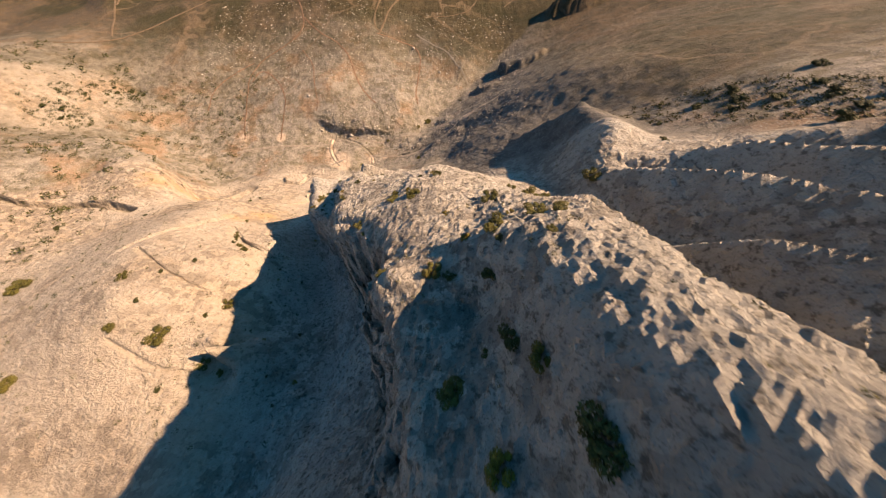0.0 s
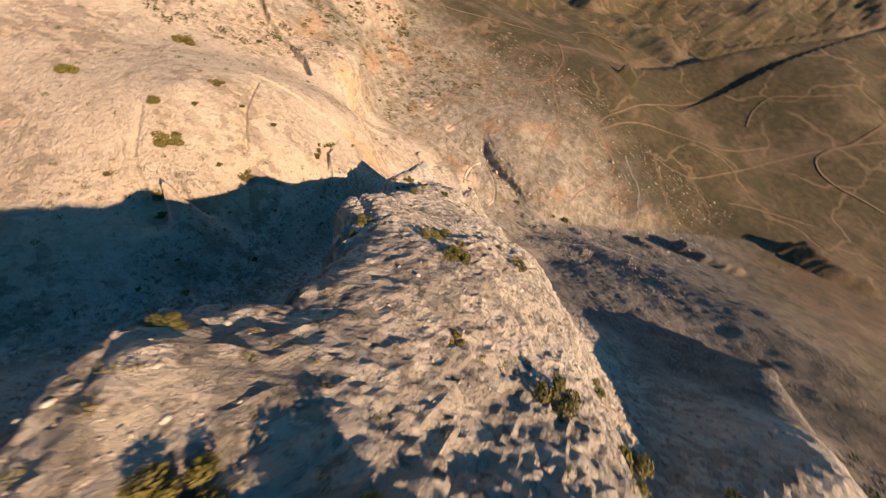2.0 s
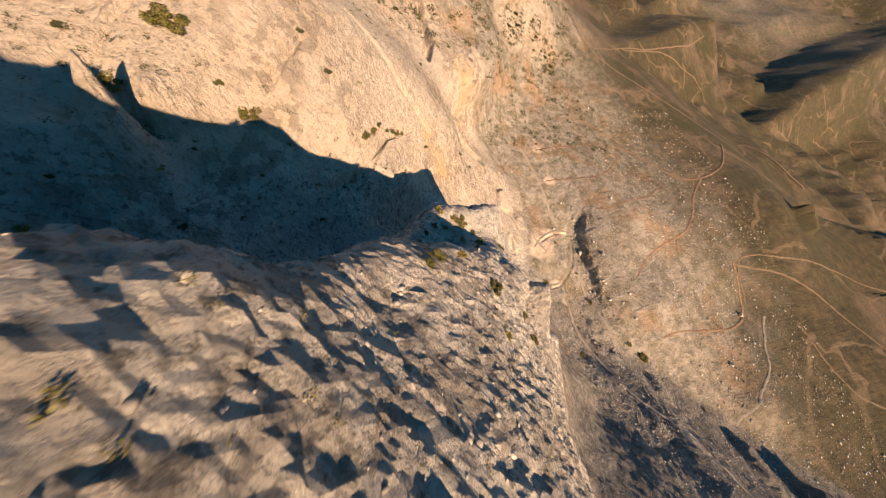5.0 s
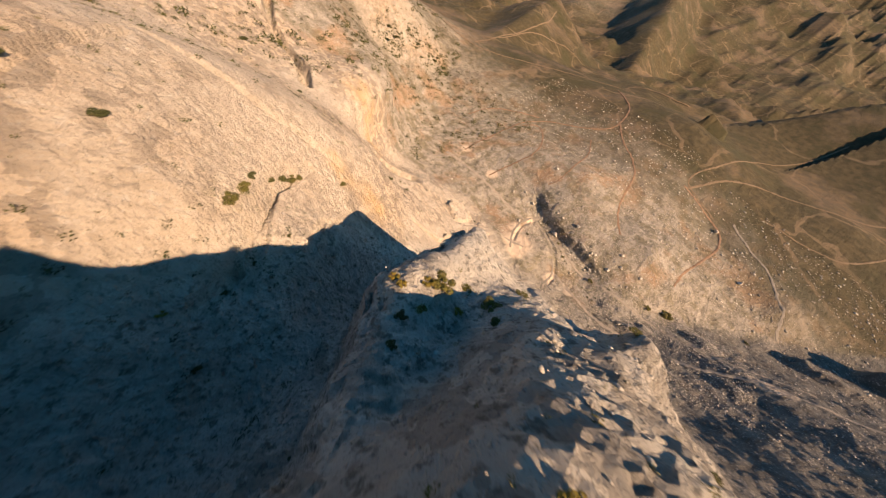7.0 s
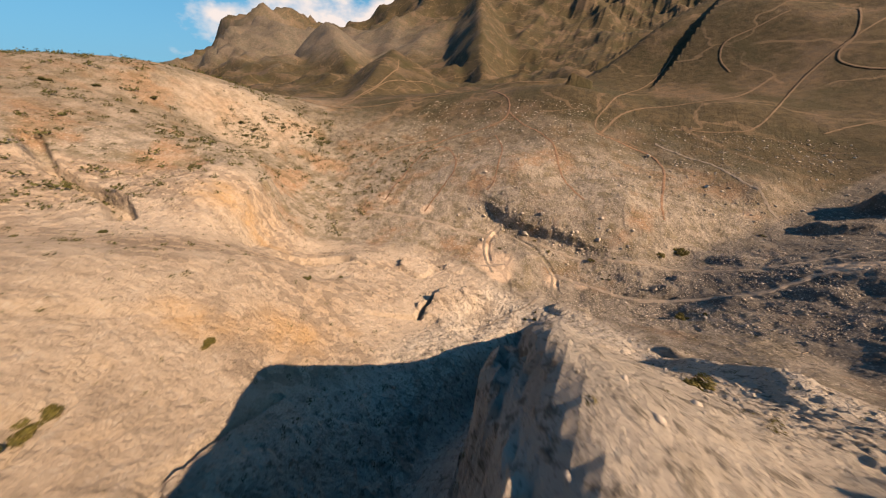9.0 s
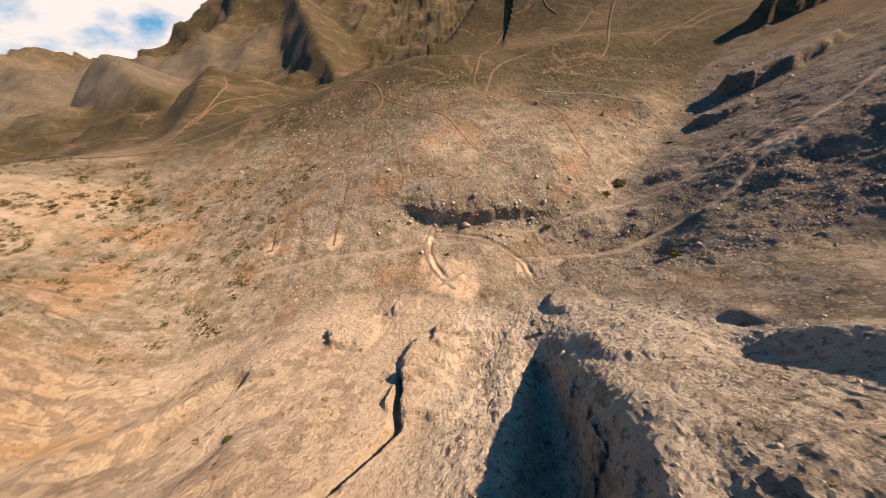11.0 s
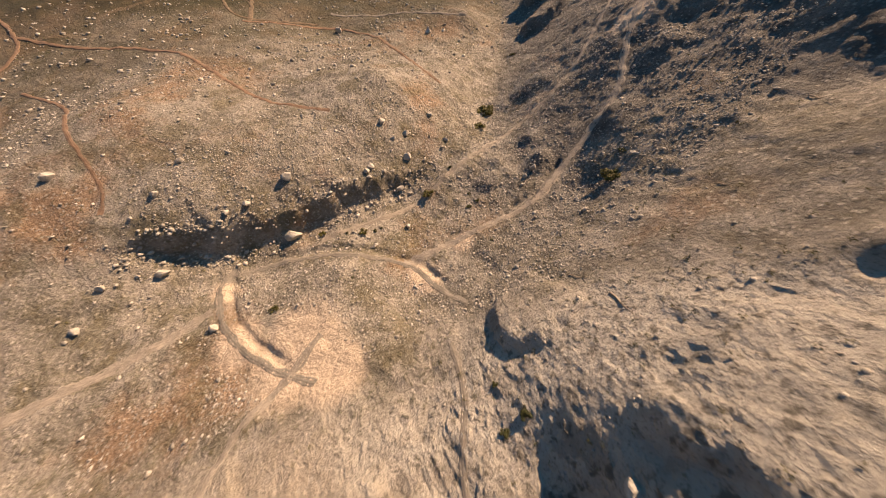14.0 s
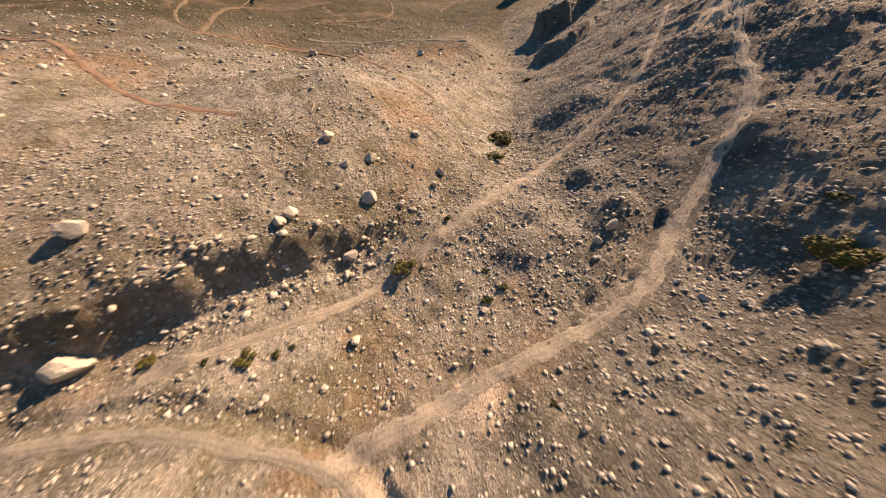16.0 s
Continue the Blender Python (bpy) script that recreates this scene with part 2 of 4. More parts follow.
def cells(p, seed=0):
    """Distances to the nearest and second nearest scattered seeds, and a value for the nearest one."""
    base = np.floor(p).astype(np.int64)
    d1, d2, val = np.full(len(p), 9.0), np.full(len(p), 9.0), np.zeros(len(p))
    for dx in (-1, 0, 1):
        for dy in (-1, 0, 1):
            for dz in (-1, 0, 1):
                c = base + (dx, dy, dz)
                q = np.stack([lattice(c[:, 0], c[:, 1], c[:, 2], seed + k) for k in (1, 2, 3)], 1) + c
                d = np.sqrt(((p - q) ** 2).sum(1))
                near = d < d1
                d2 = np.where(near, d1, np.minimum(d2, d))
                val = np.where(near, lattice(c[:, 0], c[:, 1], c[:, 2], seed + 4), val)
                d1 = np.where(near, d, d1)
    return d1, d2, val


def ramp(v, lo, hi):
    t = np.clip((v - lo) / (hi - lo), 0, 1)
    return t * t * (3 - 2 * t)


# ---- landform: break lines of the plan (x, y, height) ----
CREST = [(34, -40, 160), (17, 0, 139.5), (12, 8, 134.5), (9.5, 20, 128.5), (6.5, 25, 124.5), (4, 34, 115), (2, 44, 110), (-5, 51, 109), (-13, 59, 104), (-10, 70, 96.5), (-30, 76, 86.5), (-47.5, 79, 80), (-48.5, 87, 77), (-52, 95, 71), (-59, 103, 64), (-65, 109, 59), (-73, 113, 57.5)]
LEFT_EDGE = [(2, -40, 130), (-4, 4, 118), (-8, 13, 117), (-13, 21, 118), (-12.5, 29, 112), (-18, 38, 107), (-27, 48, 102), (-35, 48.5, 98.5), (-37, 54, 95), (-41, 60, 88), (-47, 65, 82), (-51.5, 71, 77), (-55.5, 74.5, 68), (-60, 77, 64), (-67, 83, 61), (-73.5, 88, 60), (-75.5, 96, 60), (-77, 104, 60.5), (-79.5, 110, 59), (-80, 114, 55), (-82, 121, 40), (-83, 128, 29), (-83.5, 138, 21), (-83, 150, 12), (-82.5, 160, 4), (-82.5, 172, -5)]
WALL_FOOT = [(-40, -40, 100), (-44, -5, 60), (-46, 9, 51), (-51, 22, 46), (-55, 40, 42), (-62, 57, 36), (-74, 74, 31), (-83, 84, 29), (-88, 96, 22), (-90, 110, 15), (-89, 122, 8), (-90, 140, -8), (-89, 156, -14), (-87, 172, -15)]
GORGE = [(-62, -40, 59), (-62, 5, 49), (-73, 8, 46.5), (-70, 30, 41), (-80, 52, 34), (-90, 73, 33), (-99, 94, 22), (-106, 114, 12), (-103, 135, 5), (-97, 155, -7), (-92, 175, -13), (-88, 195, -14)]
SLAB_RUN = [(-104, 162, -9), (-106.5, 172, -13.5), (-108, 180, -14.2)]
SLAB_BACK = [(-253, 116, 45), (-262, 150, 43)]
SLAB_FOOT = [(-82, 11, 56), (-94, 23.5, 58), (-87, 32, 44), (-88.5, 47, 46), (-96, 68, 38.5), (-102, 83, 39.5), (-108, 98.5, 30)]
SLAB_LOW = [(-85, -40, 64), (-88, 10, 54), (-97, 40, 51), (-108, 65, 56), (-116, 85, 43), (-125, 108, 27), (-128, 130, 13), (-122, 155, -5), (-118, 180, -10), (-114, 200, -13)]
SLAB_MID = [(-125, -40, 48), (-128, 0, 63), (-128, 35, 75), (-140, 65, 68), (-150, 95, 53), (-155, 124, 34), (-156, 138, 17), (-155, 156, 4), (-150, 185, -10), (-150, 210, -14)]
SLAB_HIGH = [(-200, -40, 72), (-200, 10, 66), (-200, 55, 59), (-210, 90, 46), (-212, 112, 40), (-204, 130, 36), (-217, 147, 34.5), (-247, 178, 33), (-290, 192, 40)]
SLAB_END = [(-184, 132, 24), (-205, 152, 8), (-240, 186, 6), (-288, 206, 16)]
UPPER_SLOPE = [(-330, -40, 90), (-330, 60, 95), (-380, 120, 91), (-380, 180, 91), (-382, 215, 86), (-376, 250, 72), (-384, 295, 58)]
CRAG_FOOT = [(-346, 205, 44), (-346, 228, 40), (-340, 255, 36), (-338, 295, 27)]
NOSE = [(-78, 138, 25), (-73, 149, 20), (-76, 163, 6.5), (-78, 175, -4), (-76, 192, -10)]
RIGHT_FLANK = [(48, -40, 165), (33, 0, 137), (28, 12, 131.5), (29, 38, 116.5), (21, 43, 112), (13, 60, 100), (10, 76, 90), (-6, 84, 89), (-32, 101, 69), (-40, 104, 66), (-54, 109, 63), (-55, 132, 38), (-59, 150, 20.5), (-51.5, 160, 12), (-46, 172, 7), (-44, 185, 1)]
RIGHT_GULLY = [(22, 106, 61), (0, 130, 40), (-14, 156, 24), (-8, 185, 9)]
RIGHT_FACE = [(12, 190, 21), (12, 208, 15.5), (14, 226, 12.5)]
RIGHT_RIB = [(110, -40, 90), (80, 10, 114), (68, 45, 103), (66, 83, 93), (84, 94, 89), (92, 140, 72), (34, 176, 38), (36, 202, 31)]
RIB_EDGE = [(64, 6, 118), (58, 35, 102), (55, 62, 92), (55, 84, 91), (62, 96, 95), (70, 118, 85), (72, 145, 76)]
RIB_FOOT = [(47, 8, 114), (40, 38, 90), (40, 62, 85), (42, 80, 80), (46, 98, 70), (55, 122, 68), (57, 148, 64)]
LOW_RIB = [(-44, 144, 30), (-40, 150, 31), (-46, 161.5, 17), (-38, 161, 19), (-27, 167, 16.5), (-14, 182, 10.5)]
LOW_RIB_FOOT = [(-46.5, 171, 7), (-36, 173, 9)]
RIGHT_SLOPE = [(160, -40, 141), (140, 70, 111), (140, 160, 88), (90, 215, 62), (40, 236, 28), (0, 240, 6.5)]
STREAM = [(-88, 218, -17), (-70, 214, -16), (-62, 232, -14), (-43, 240, -9), (-25, 271, -7), (0, 290, -1), (20, 315, 4), (60, 360, 15)]
WASH = [(-290, 262, 7), (-205, 247, 0), (-165, 240, -5), (-130, 240, -10), (-112, 213, -14), (-100, 232, -10)]
BANK_FOOT = [(-136, 259, 1), (-122, 253, -6), (-108, 251, -7), (-90, 249, -8), (-72, 248, -11)]
BANK_TOP = [(-138, 264, 6), (-122, 259, 4), (-107, 258, 2), (-92, 258, 2), (-78, 257, -1), (-69, 260, 1)]
FAR_SLOPE = [(-230, 300, 17), (-165, 288, 20), (-130, 298, 26), (-90, 300, 15), (-60, 285, 15), (-35, 284, 5), (-10, 310, 7)]
FAR_SLOPE_TOP = [(-332, 300, 30), (-219, 340, 26), (-172, 336, 27), (-120, 338, 32), (-77, 345, 26), (-49, 371, 20), (14, 333, 16), (60, 410, 25)]
HILLS = [(-400, 400, 61), (-250, 480, 68), (-133, 464, 73), (-127, 500, 72), (-100, 463, 66), (-40, 490, 52), (20, 480, 55)]
SHOULDER = [(-20, 60, 97.5), (-29, 61, 94), (-38, 65, 86.5)]
LEDGE = [(-55.5, 79, 66), (-57.5, 86, 62.5), (-61, 93, 60), (-68, 100, 60.5)]
FAR_BLOCK = [(-48.5, 95, 73), (-47, 102, 71), (-46.5, 110, 69.5)]
BLOCK = [(-50.5, 73, 78), (-51.5, 80, 76.5), (-52.5, 88, 73.5), (-55, 94, 69.5)]
HOLLOW_RIM = [(-163, 146, 8), (-167, 158, 6), (-171, 166, 4), (-178, 176, 0)]
PIT = [(-41, 213, -11.5), (-36, 214, -11)]
PIT_TOP = [(-26, 210, -4), (-18, 203, 2), (-10, 214, 2.5)]
SHADE_FLANK = [(8, -6, 127), (5, 6, 122), (3, 14, 117.5)]
BREAKS = [CREST, LEFT_EDGE, SHADE_FLANK, SHOULDER, LEDGE, BLOCK, FAR_BLOCK, WALL_FOOT, GORGE, SLAB_FOOT, SLAB_RUN, SLAB_BACK, SLAB_LOW, SLAB_MID, SLAB_HIGH, SLAB_END, UPPER_SLOPE, CRAG_FOOT, NOSE, RIGHT_FLANK, RIGHT_GULLY,
          RIGHT_FACE, RIGHT_RIB, RIB_EDGE, RIB_FOOT, LOW_RIB, LOW_RIB_FOOT, HOLLOW_RIM, PIT, PIT_TOP, RIGHT_SLOPE, STREAM, WASH, BANK_FOOT, BANK_TOP, FAR_SLOPE, FAR_SLOPE_TOP, HILLS]


def along(line, step, most=10):
    """Places along a line of the plan, corners included."""
    out = []
    for a, b in zip(line, line[1:]):
        m = max(1, min(int(math.hypot(b[0] - a[0], b[1] - a[1]) / step), most))
        out += [tuple(a[k] + (b[k] - a[k]) * j / m for k in range(len(a))) for j in range(m)]
    return out + [tuple(line[-1])]


knots = np.array([p for line in BREAKS for p in along(line, 4.5)], float)


def spread(a, b):
    return -np.sqrt(((a[:, None] - b[None]) ** 2).sum(-1) + 1.5)


_n = len(knots)
_m = np.zeros((_n + 3, _n + 3))
_m[:_n, :_n] = spread(knots[:, :2], knots[:, :2]) - 0.25 * np.eye(_n)
_m[:_n, _n] = _m[_n, :_n] = 1
_m[:_n, _n + 1:] = knots[:, :2] / 100
_m[_n + 1:, :_n] = knots[:, :2].T / 100
weights = np.linalg.solve(_m, np.r_[knots[:, 2], 0, 0, 0])


def near_land(x, y):
    """The smooth landform between the break lines."""
    out = np.empty(len(x))
    for i in range(0, len(x), 20000):
        xy = np.stack([x[i:i + 20000], y[i:i + 20000]], 1)
        out[i:i + 20000] = spread(xy, knots[:, :2]) @ weights[:_n] + weights[_n] + xy @ weights[_n + 1:] / 100
    return out


# the ring of mountains: bearing (degrees left of +y) and height of the skyline (degrees) seen from the valley
RING = [(-180, 16), (-140, 14), (-100, 8), (-70, 6), (-45, 6), (-30, 7), (-18, 8), (-8, 10), (0, 11), (10, 13), (22, 14), (30, 12.8), (38, 10.3),
        (46, 8.1), (52, 8.6), (56, 8.9), (59, 9.2), (62, 8.4), (65, 5.5), (68, 3.4), (75, 2.5), (90, 3), (120, 8), (150, 14), (180, 16)]
SPURS = [((-430, 940, 92), (-980, 2150, 560), 0.8, 0.8), ((-120, 1250, 125), (290, 1950, 420), 1.0, 1.0), ((-900, 900, 110), (-1500, 1350, 400), 0.8, 0.8),
         ((-136, 478, 74), (-96, 625, 112), 0.8, 0.30), ((-96, 625, 112), (40, 800, 190), 0.8, 0.24), ((40, 800, 190), (180, 1200, 300), 0.9, 0.35), ((-420, 420, 66), (-560, 700, 130), 0.5, 0.4)]


def far_land(x, y):
    dx, dy = x + 85, y - 110
    r = np.hypot(dx, dy) + 1e-6
    bearing = np.degrees(np.arctan2(-dx, dy))
    rise = np.tan(np.radians(np.interp(bearing, [b for b, _ in RING], [h for _, h in RING])))
    p = np.stack([x, y, 0 * x], 1)
    gully = fractal(p, 420, 5, 0.5, 40, True)
    cuts = fractal(np.stack([x + 0.6 * y, y - 0.4 * x, 0 * x], 1), 230, 4, 0.55, 44, True)
    z = 58 + rise * r * ramp(r, 700, 2900) * (1 + 0.16 * ramp(r, 700, 2400) * (gully - 0.3)) + ramp(r, 380, 900) * (40 * gully + 36 * cuts)
    crags = fractal(np.stack([x, y, 0 * x], 1), 190, 5, 0.6, 47, True)
    z = z + 85 * (crags - 0.35) * ramp(bearing, 40, 50) * (1 - ramp(bearing, 66, 72)) * ramp(r, 1300, 2000)
    for a, b, fall_left, fall_right in SPURS:
        a, b = np.array(a, float), np.array(b, float)
        ab = b[:2] - a[:2]
        t = np.clip(((x - a[0]) * ab[0] + (y - a[1]) * ab[1]) / (ab @ ab), 0, 1)
        d = np.hypot(x - a[0] - t * ab[0], y - a[1] - t * ab[1])
        fall = np.where(ab[0] * (y - a[1]) > ab[1] * (x - a[0]), fall_left, fall_right)
        z = np.maximum(z, a[2] + t * (b[2] - a[2]) - fall * d + ramp(r, 380, 900) * (24 * gully + 22 * cuts))
    return np.where(r > 2950, np.maximum(z - (r - 2950) * 0.3, 0), z)


def steps(lo, hi, fine_lo, fine_hi, fine, grow, most):
    """Grid lines: evenly fine in the middle, wider and wider outwards."""
    mid = np.arange(fine_lo, fine_hi + fine / 2, fine)
    up, h, v = [], fine, mid[-1]
    while v < hi:
        h = min(h * grow, most)
        v += h
        up.append(v)
    down, h, v = [], fine, mid[0]
    while v > lo:
        h = min(h * grow, most)
        v -= h
        down.append(v)
    return np.r_[down[::-1], mid, up]


FINE = 0.5
grid_x = steps(-4200, 4200, -140, 42, FINE, 1.025, 32)
grid_x = np.r_[steps(-4200, -286, -286, -140, 0.9, 1.03, 32), grid_x[grid_x > -139.9]]
grid_x = np.unique(grid_x[(grid_x < -139.95) | (grid_x > -139.6)])
grid_y = steps(-4200, 4200, -12, 262, FINE, 1.025, 32)
gx, gy = [g.ravel() for g in np.meshgrid(grid_x, grid_y)]
reach = np.hypot(gx + 85, gy - 180)
outer = ramp(reach, 330, 520)
gz = np.zeros(len(gx))
inner_part = outer < 1
gz[inner_part] = near_land(gx[inner_part], gy[inner_part])
outer_part = outer > 0
gz[outer_part] = gz[outer_part] * (1 - outer[outer_part]) + far_land(gx[outer_part], gy[outer_part]) * outer[outer_part]



def beside(line):
    """For the grid's places: the distance to a line of the plan (positive to its left) and the line's height there."""
    near, side, height = np.full(len(gx), 1e9), np.zeros(len(gx)), np.zeros(len(gx))
    for (ax, ay, az), (bx, by, bz) in zip(line, line[1:]):
        ux, uy = bx - ax, by - ay
        t = np.clip(((gx - ax) * ux + (gy - ay) * uy) / (ux * ux + uy * uy), 0, 1)
        d = np.hypot(gx - ax - t * ux, gy - ay - t * uy)
        closer = d < near
        near = np.where(closer, d, near)
        side = np.where(closer, np.sign(ux * (gy - ay) - uy * (gx - ax)), side)
        height = np.where(closer, az + t * (bz - az), height)
    return near * side, height


def cliff(top, foot, sheer, fade):
    """Between a rim and its foot on the rim's left, the slope stands up: most of the drop falls within the first part of the way."""
    a, za = beside(top)
    b, zb = beside(foot)
    k = np.flatnonzero((a > -2.5) & (b < 0) & (gy > fade[0]) & (gy < fade[3]))
    p = np.stack([gx[k], gy[k], gz[k]], 1)
    a[k] += 1.8 * fractal(p, 6, 3, 0.55, 4) + 0.7 * fractal(p, 2.2, 2, 0.6, 7)          # notches in the rim
    keep = a[k] > 0
    k, p = k[keep], p[keep]
    ragged = 0.10 * fractal(p, 9, 3, 0.55, 8) + 0.06 * fractal(p, 3, 2, 0.5, 9)
    s = (a[k] / (a[k] - b[k] + 1e-6)).clip(0, 1)
    g = 0.72 * ramp(s + ragged * ramp(s, 0.0, 0.15), 0.05, sheer) + 0.28 * s
    weight = ramp(gy[k], *fade[:2]) * (1 - ramp(gy[k], *fade[2:]))
    gz[k] = gz[k] * (1 - weight) + (za[k] + (zb[k] - za[k]) * g) * weight


cliff(LEFT_EDGE, WALL_FOOT, 0.55, (-34, -10, 160, 172))
cliff(SLAB_HIGH[:4:-1], SLAB_END[::-1], 0.6, (128, 140, 190, 200))

# where bare rock, scree, grass and trodden soil lie
flat3 = np.stack([gx, gy, 0 * gx], 1)
wander = fractal(flat3, 26, 3, 0.5, 5)
rock_edge = np.interp(gx, [-400, -300, -240, -180, -140, -85, -60, -30, 0, 60, 140], [60, 90, 165, 200, 210, 198, 188, 148, 120, 112, 60])
rocky = ramp(rock_edge - gy + 16 * wander, -8, 10)
rocky = np.maximum(rocky, (1 - ramp(np.hypot((gx + 360) / 30, (gy - 245) / 60), 0.7, 1.1)) * 0.5)
green = ramp(gy + np.where(gx < -60, 0.10, 0.35) * np.abs(gx + 60) - 325 + 40 * wander, -60, 120)
green = np.maximum(green, 0.35 * ramp(-gx - 280 + 30 * wander, 0, 60))
green = np.maximum(green, ramp(gx - 40 + 24 * wander, 0, 60) * ramp(gy, 100, 160) * 0.8)
GOLDEN = [(-131, 116, 11), (-136, 104, 6), (-217, 143, 13), (-205, 148, 8), (-128, 128, 5)]
golden = np.zeros(len(gx))
for x, y, r in GOLDEN:
    golden = np.maximum(golden, 1 - ramp(np.hypot(gx - x, gy - y) / r + 0.5 * wander, 0.3, 1.15))
# grey stones right of the stream; this grey also carries the slope's weak grazing light
grey = ramp(np.interp(gx, [-95, -62, -43, -25, 0, 20, 60, 120], [205, 232, 240, 271, 290, 315, 360, 420]) - gy + 5 * wander, -3, 6) * ramp(gx, -100, -84) * (1 - ramp(gx, 60, 140))
green = green * (1 - 0.75 * grey)
grey = grey * (0.4 + 0.6 * ramp(wander + 0.012 * (gx + 20), -0.15, 0.35))
cliffs = (1 - ramp(np.hypot(gx + 1650, gy - 1050), 600, 1200)) * ramp(reach, 900, 1300) * ramp(gz + 60 * wander, 150, 260)
grey = np.maximum(grey, 0.9 * cliffs)
green = green * (1 - 0.5 * cliffs)
slab = ramp(np.interp(gy, [-10, 50, 110, 190], [-70, -84, -112, -106]) - gx + 5 * wander, 0, 14)
SANDY = [(-116, 220, 11), (-127, 229, 7), (-110, 211, 7), (-180, 246, 5), (-219, 247, 6), (-84, 221, 6), (14, 243, 7), (-128, 245, 4), (-70, 224, 4)]
sandy = np.zeros(len(gx))
for x, y, r in SANDY:
    sandy = np.maximum(sandy, 1 - ramp(np.hypot(gx - x, gy - y) / r + 0.35 * wander, 0.5, 1.15))


def toward(line, reach_to):
    """How near the grid's places lie to a line of the plan: 1 on it, 0 from reach_to metres on."""
    near = np.full(len(gx), 1e9)
    for (ax, ay), (bx, by) in zip(line, line[1:]):
        ux, uy = bx - ax, by - ay
        t = np.clip(((gx - ax) * ux + (gy - ay) * uy) / (ux * ux + uy * uy), 0, 1)
        near = np.minimum(near, np.hypot(gx - ax - t * ux, gy - ay - t * uy))
    return 1 - ramp(near + 0.5 * wander, 0.2 * reach_to, reach_to)


# flat-topped rock masses, a sunken hollow and open joints in the slabs
MASSES = [(-121, 178, 9, 9, 3.2), (-114, 187, 7, 6, 2.2), (-150, 191, 9, 9, 4.5), (-119, 165, 9, 7, 3), (-134, 203, 6, 5, 1.5), (-93, 206, 9, 7, 1.1), (-72, 197, 8, 8, 2.2), (-66, 171, 12, 8, 2.0), (-122, 501, 15, 10, 14), (78, 325, 26, 11, 10), (150, 405, 34, 14, 16), (40, 300, 16, 8, 5)]
MOUNDS = [(-40, 214, 8.5, -0.8), (-17, 222, 7, 2.0), (-36, 231, 5.5, 2.6), (-8, 262, 8, 2.4), (-52, 236, 4.5, 1.4), (-30, 240, 5, 1.6), (4, 226, 7, 2.4)]
for x, y, r, h in MOUNDS:
    d = np.hypot(gx - x, (gy - y) * 1.2) / r + 0.35 * wander
    gz = gz + h * (1 - ramp(d, 0.1, 1.2))
    # dark gravel on heaps and dip, with their shade put into the grey as well
    grey = np.maximum(grey, 1 - ramp(d, 0.7, 1.3))
ragged = 0.25 * wander + 0.30 * fractal(flat3, 5.0, 3, 0.55, 6)
for x, y, rx, ry, h in MASSES:
    u, v = (gx - x) / rx, (gy - y) / ry
    gz = gz + h * (1 - ramp((np.abs(u) ** 3 + np.abs(v) ** 3) ** (1 / 3) + ragged, 0.72, 1.1)) * (0.75 - 0.25 * u.clip(-1, 1))
u, v = (gx + 183) * 0.50 + (gy - 155) * 0.866, (gx + 183) * 0.866 - (gy - 155) * 0.50
sunk = 1 - ramp(np.hypot(u / 19, v / 11) + 0.3 * wander, 0.72, 1.0)
gz = gz * (1 - sunk) + np.minimum(gz, -2.5) * sunk
JOINTS = [([(-125, 251), (-127, 245), (-126.5, 236), (-123.5, 227), (-118.5, 219)], 1.6, 0.7), ([(-114, 249), (-100, 242.5), (-89.5, 234), (-82.5, 226), (-80.5, 217)], 1.6, 0.7), ([(-52, 224), (-45, 223.5), (-33, 226)], 1.4, 1.2), ([(-99, 69), (-108, 75), (-118, 80), (-125, 85)], 1.6, 2.5), ([(-92, 61), (-99, 69)], 1.6, 2.0), ([(-150, 62), (-140, 84), (-138, 104)], 1.6, 1.6), ([(-290, 112), (-268, 109), (-247, 113), (-228, 115), (-212, 112)], 4.0, 7), ([(-134, 140), (-126, 156), (-128, 172)], 1.8, 4),
          ([(-130, 92), (-117, 80), (-104, 75), (-96, 70)], 1.5, 1.6), ([(-142, 62), (-122, 50), (-108, 44)], 1.4, 1.4), ([(-126, 22), (-112, 14), (-98, 12)], 1.4, 1.2),
          ([(-118, 104), (-112, 90), (-102, 84)], 1.2, 1.5)]
for line, wide, deep in JOINTS:
    gz = gz - deep * toward(line, wide)
# the eroded bank above the wash, nearly upright
over = gy - np.interp(gx, [-140, -122, -107, -92, -72], [262, 255, 253.5, 252.5, 252]) + 1.2 * wander + 1.5 * fractal(flat3, 5.0, 3, 0.6, 63)
tall = 5.2 * ramp(gx, -146, -132) * (1 - ramp(gx, -78, -64))
gz = gz + tall * (ramp(over, -0.7, 0.9) - ramp(over, -9, 10))
# whalebacks beside the upper ridge
w = (0.72 * gy + 0.68 * gx + 7 * wander) / 24.0
w = w - np.floor(w)
gz = gz + 17.0 * (np.minimum(w / 0.55, (1 - w) / 0.45) - 0.5) * ramp(gx, 42, 56) * (1 - ramp(gx, 120, 190)) * (1 - ramp(gy, 62, 84))

# gullied slope across the valley's right side
w = fractal(np.stack([gx + 0.35 * gy, 0.5 * gy - 0.2 * gx, 0 * gx], 1), 26, 3, 0.5, 57, True)
gz = gz + 0.8 * (w - 0.3) * ramp(gx, -12, 25) * ramp(gy, 92, 125) * (1 - ramp(gx, 190, 260)) * (1 - ramp(gy, 225, 275))
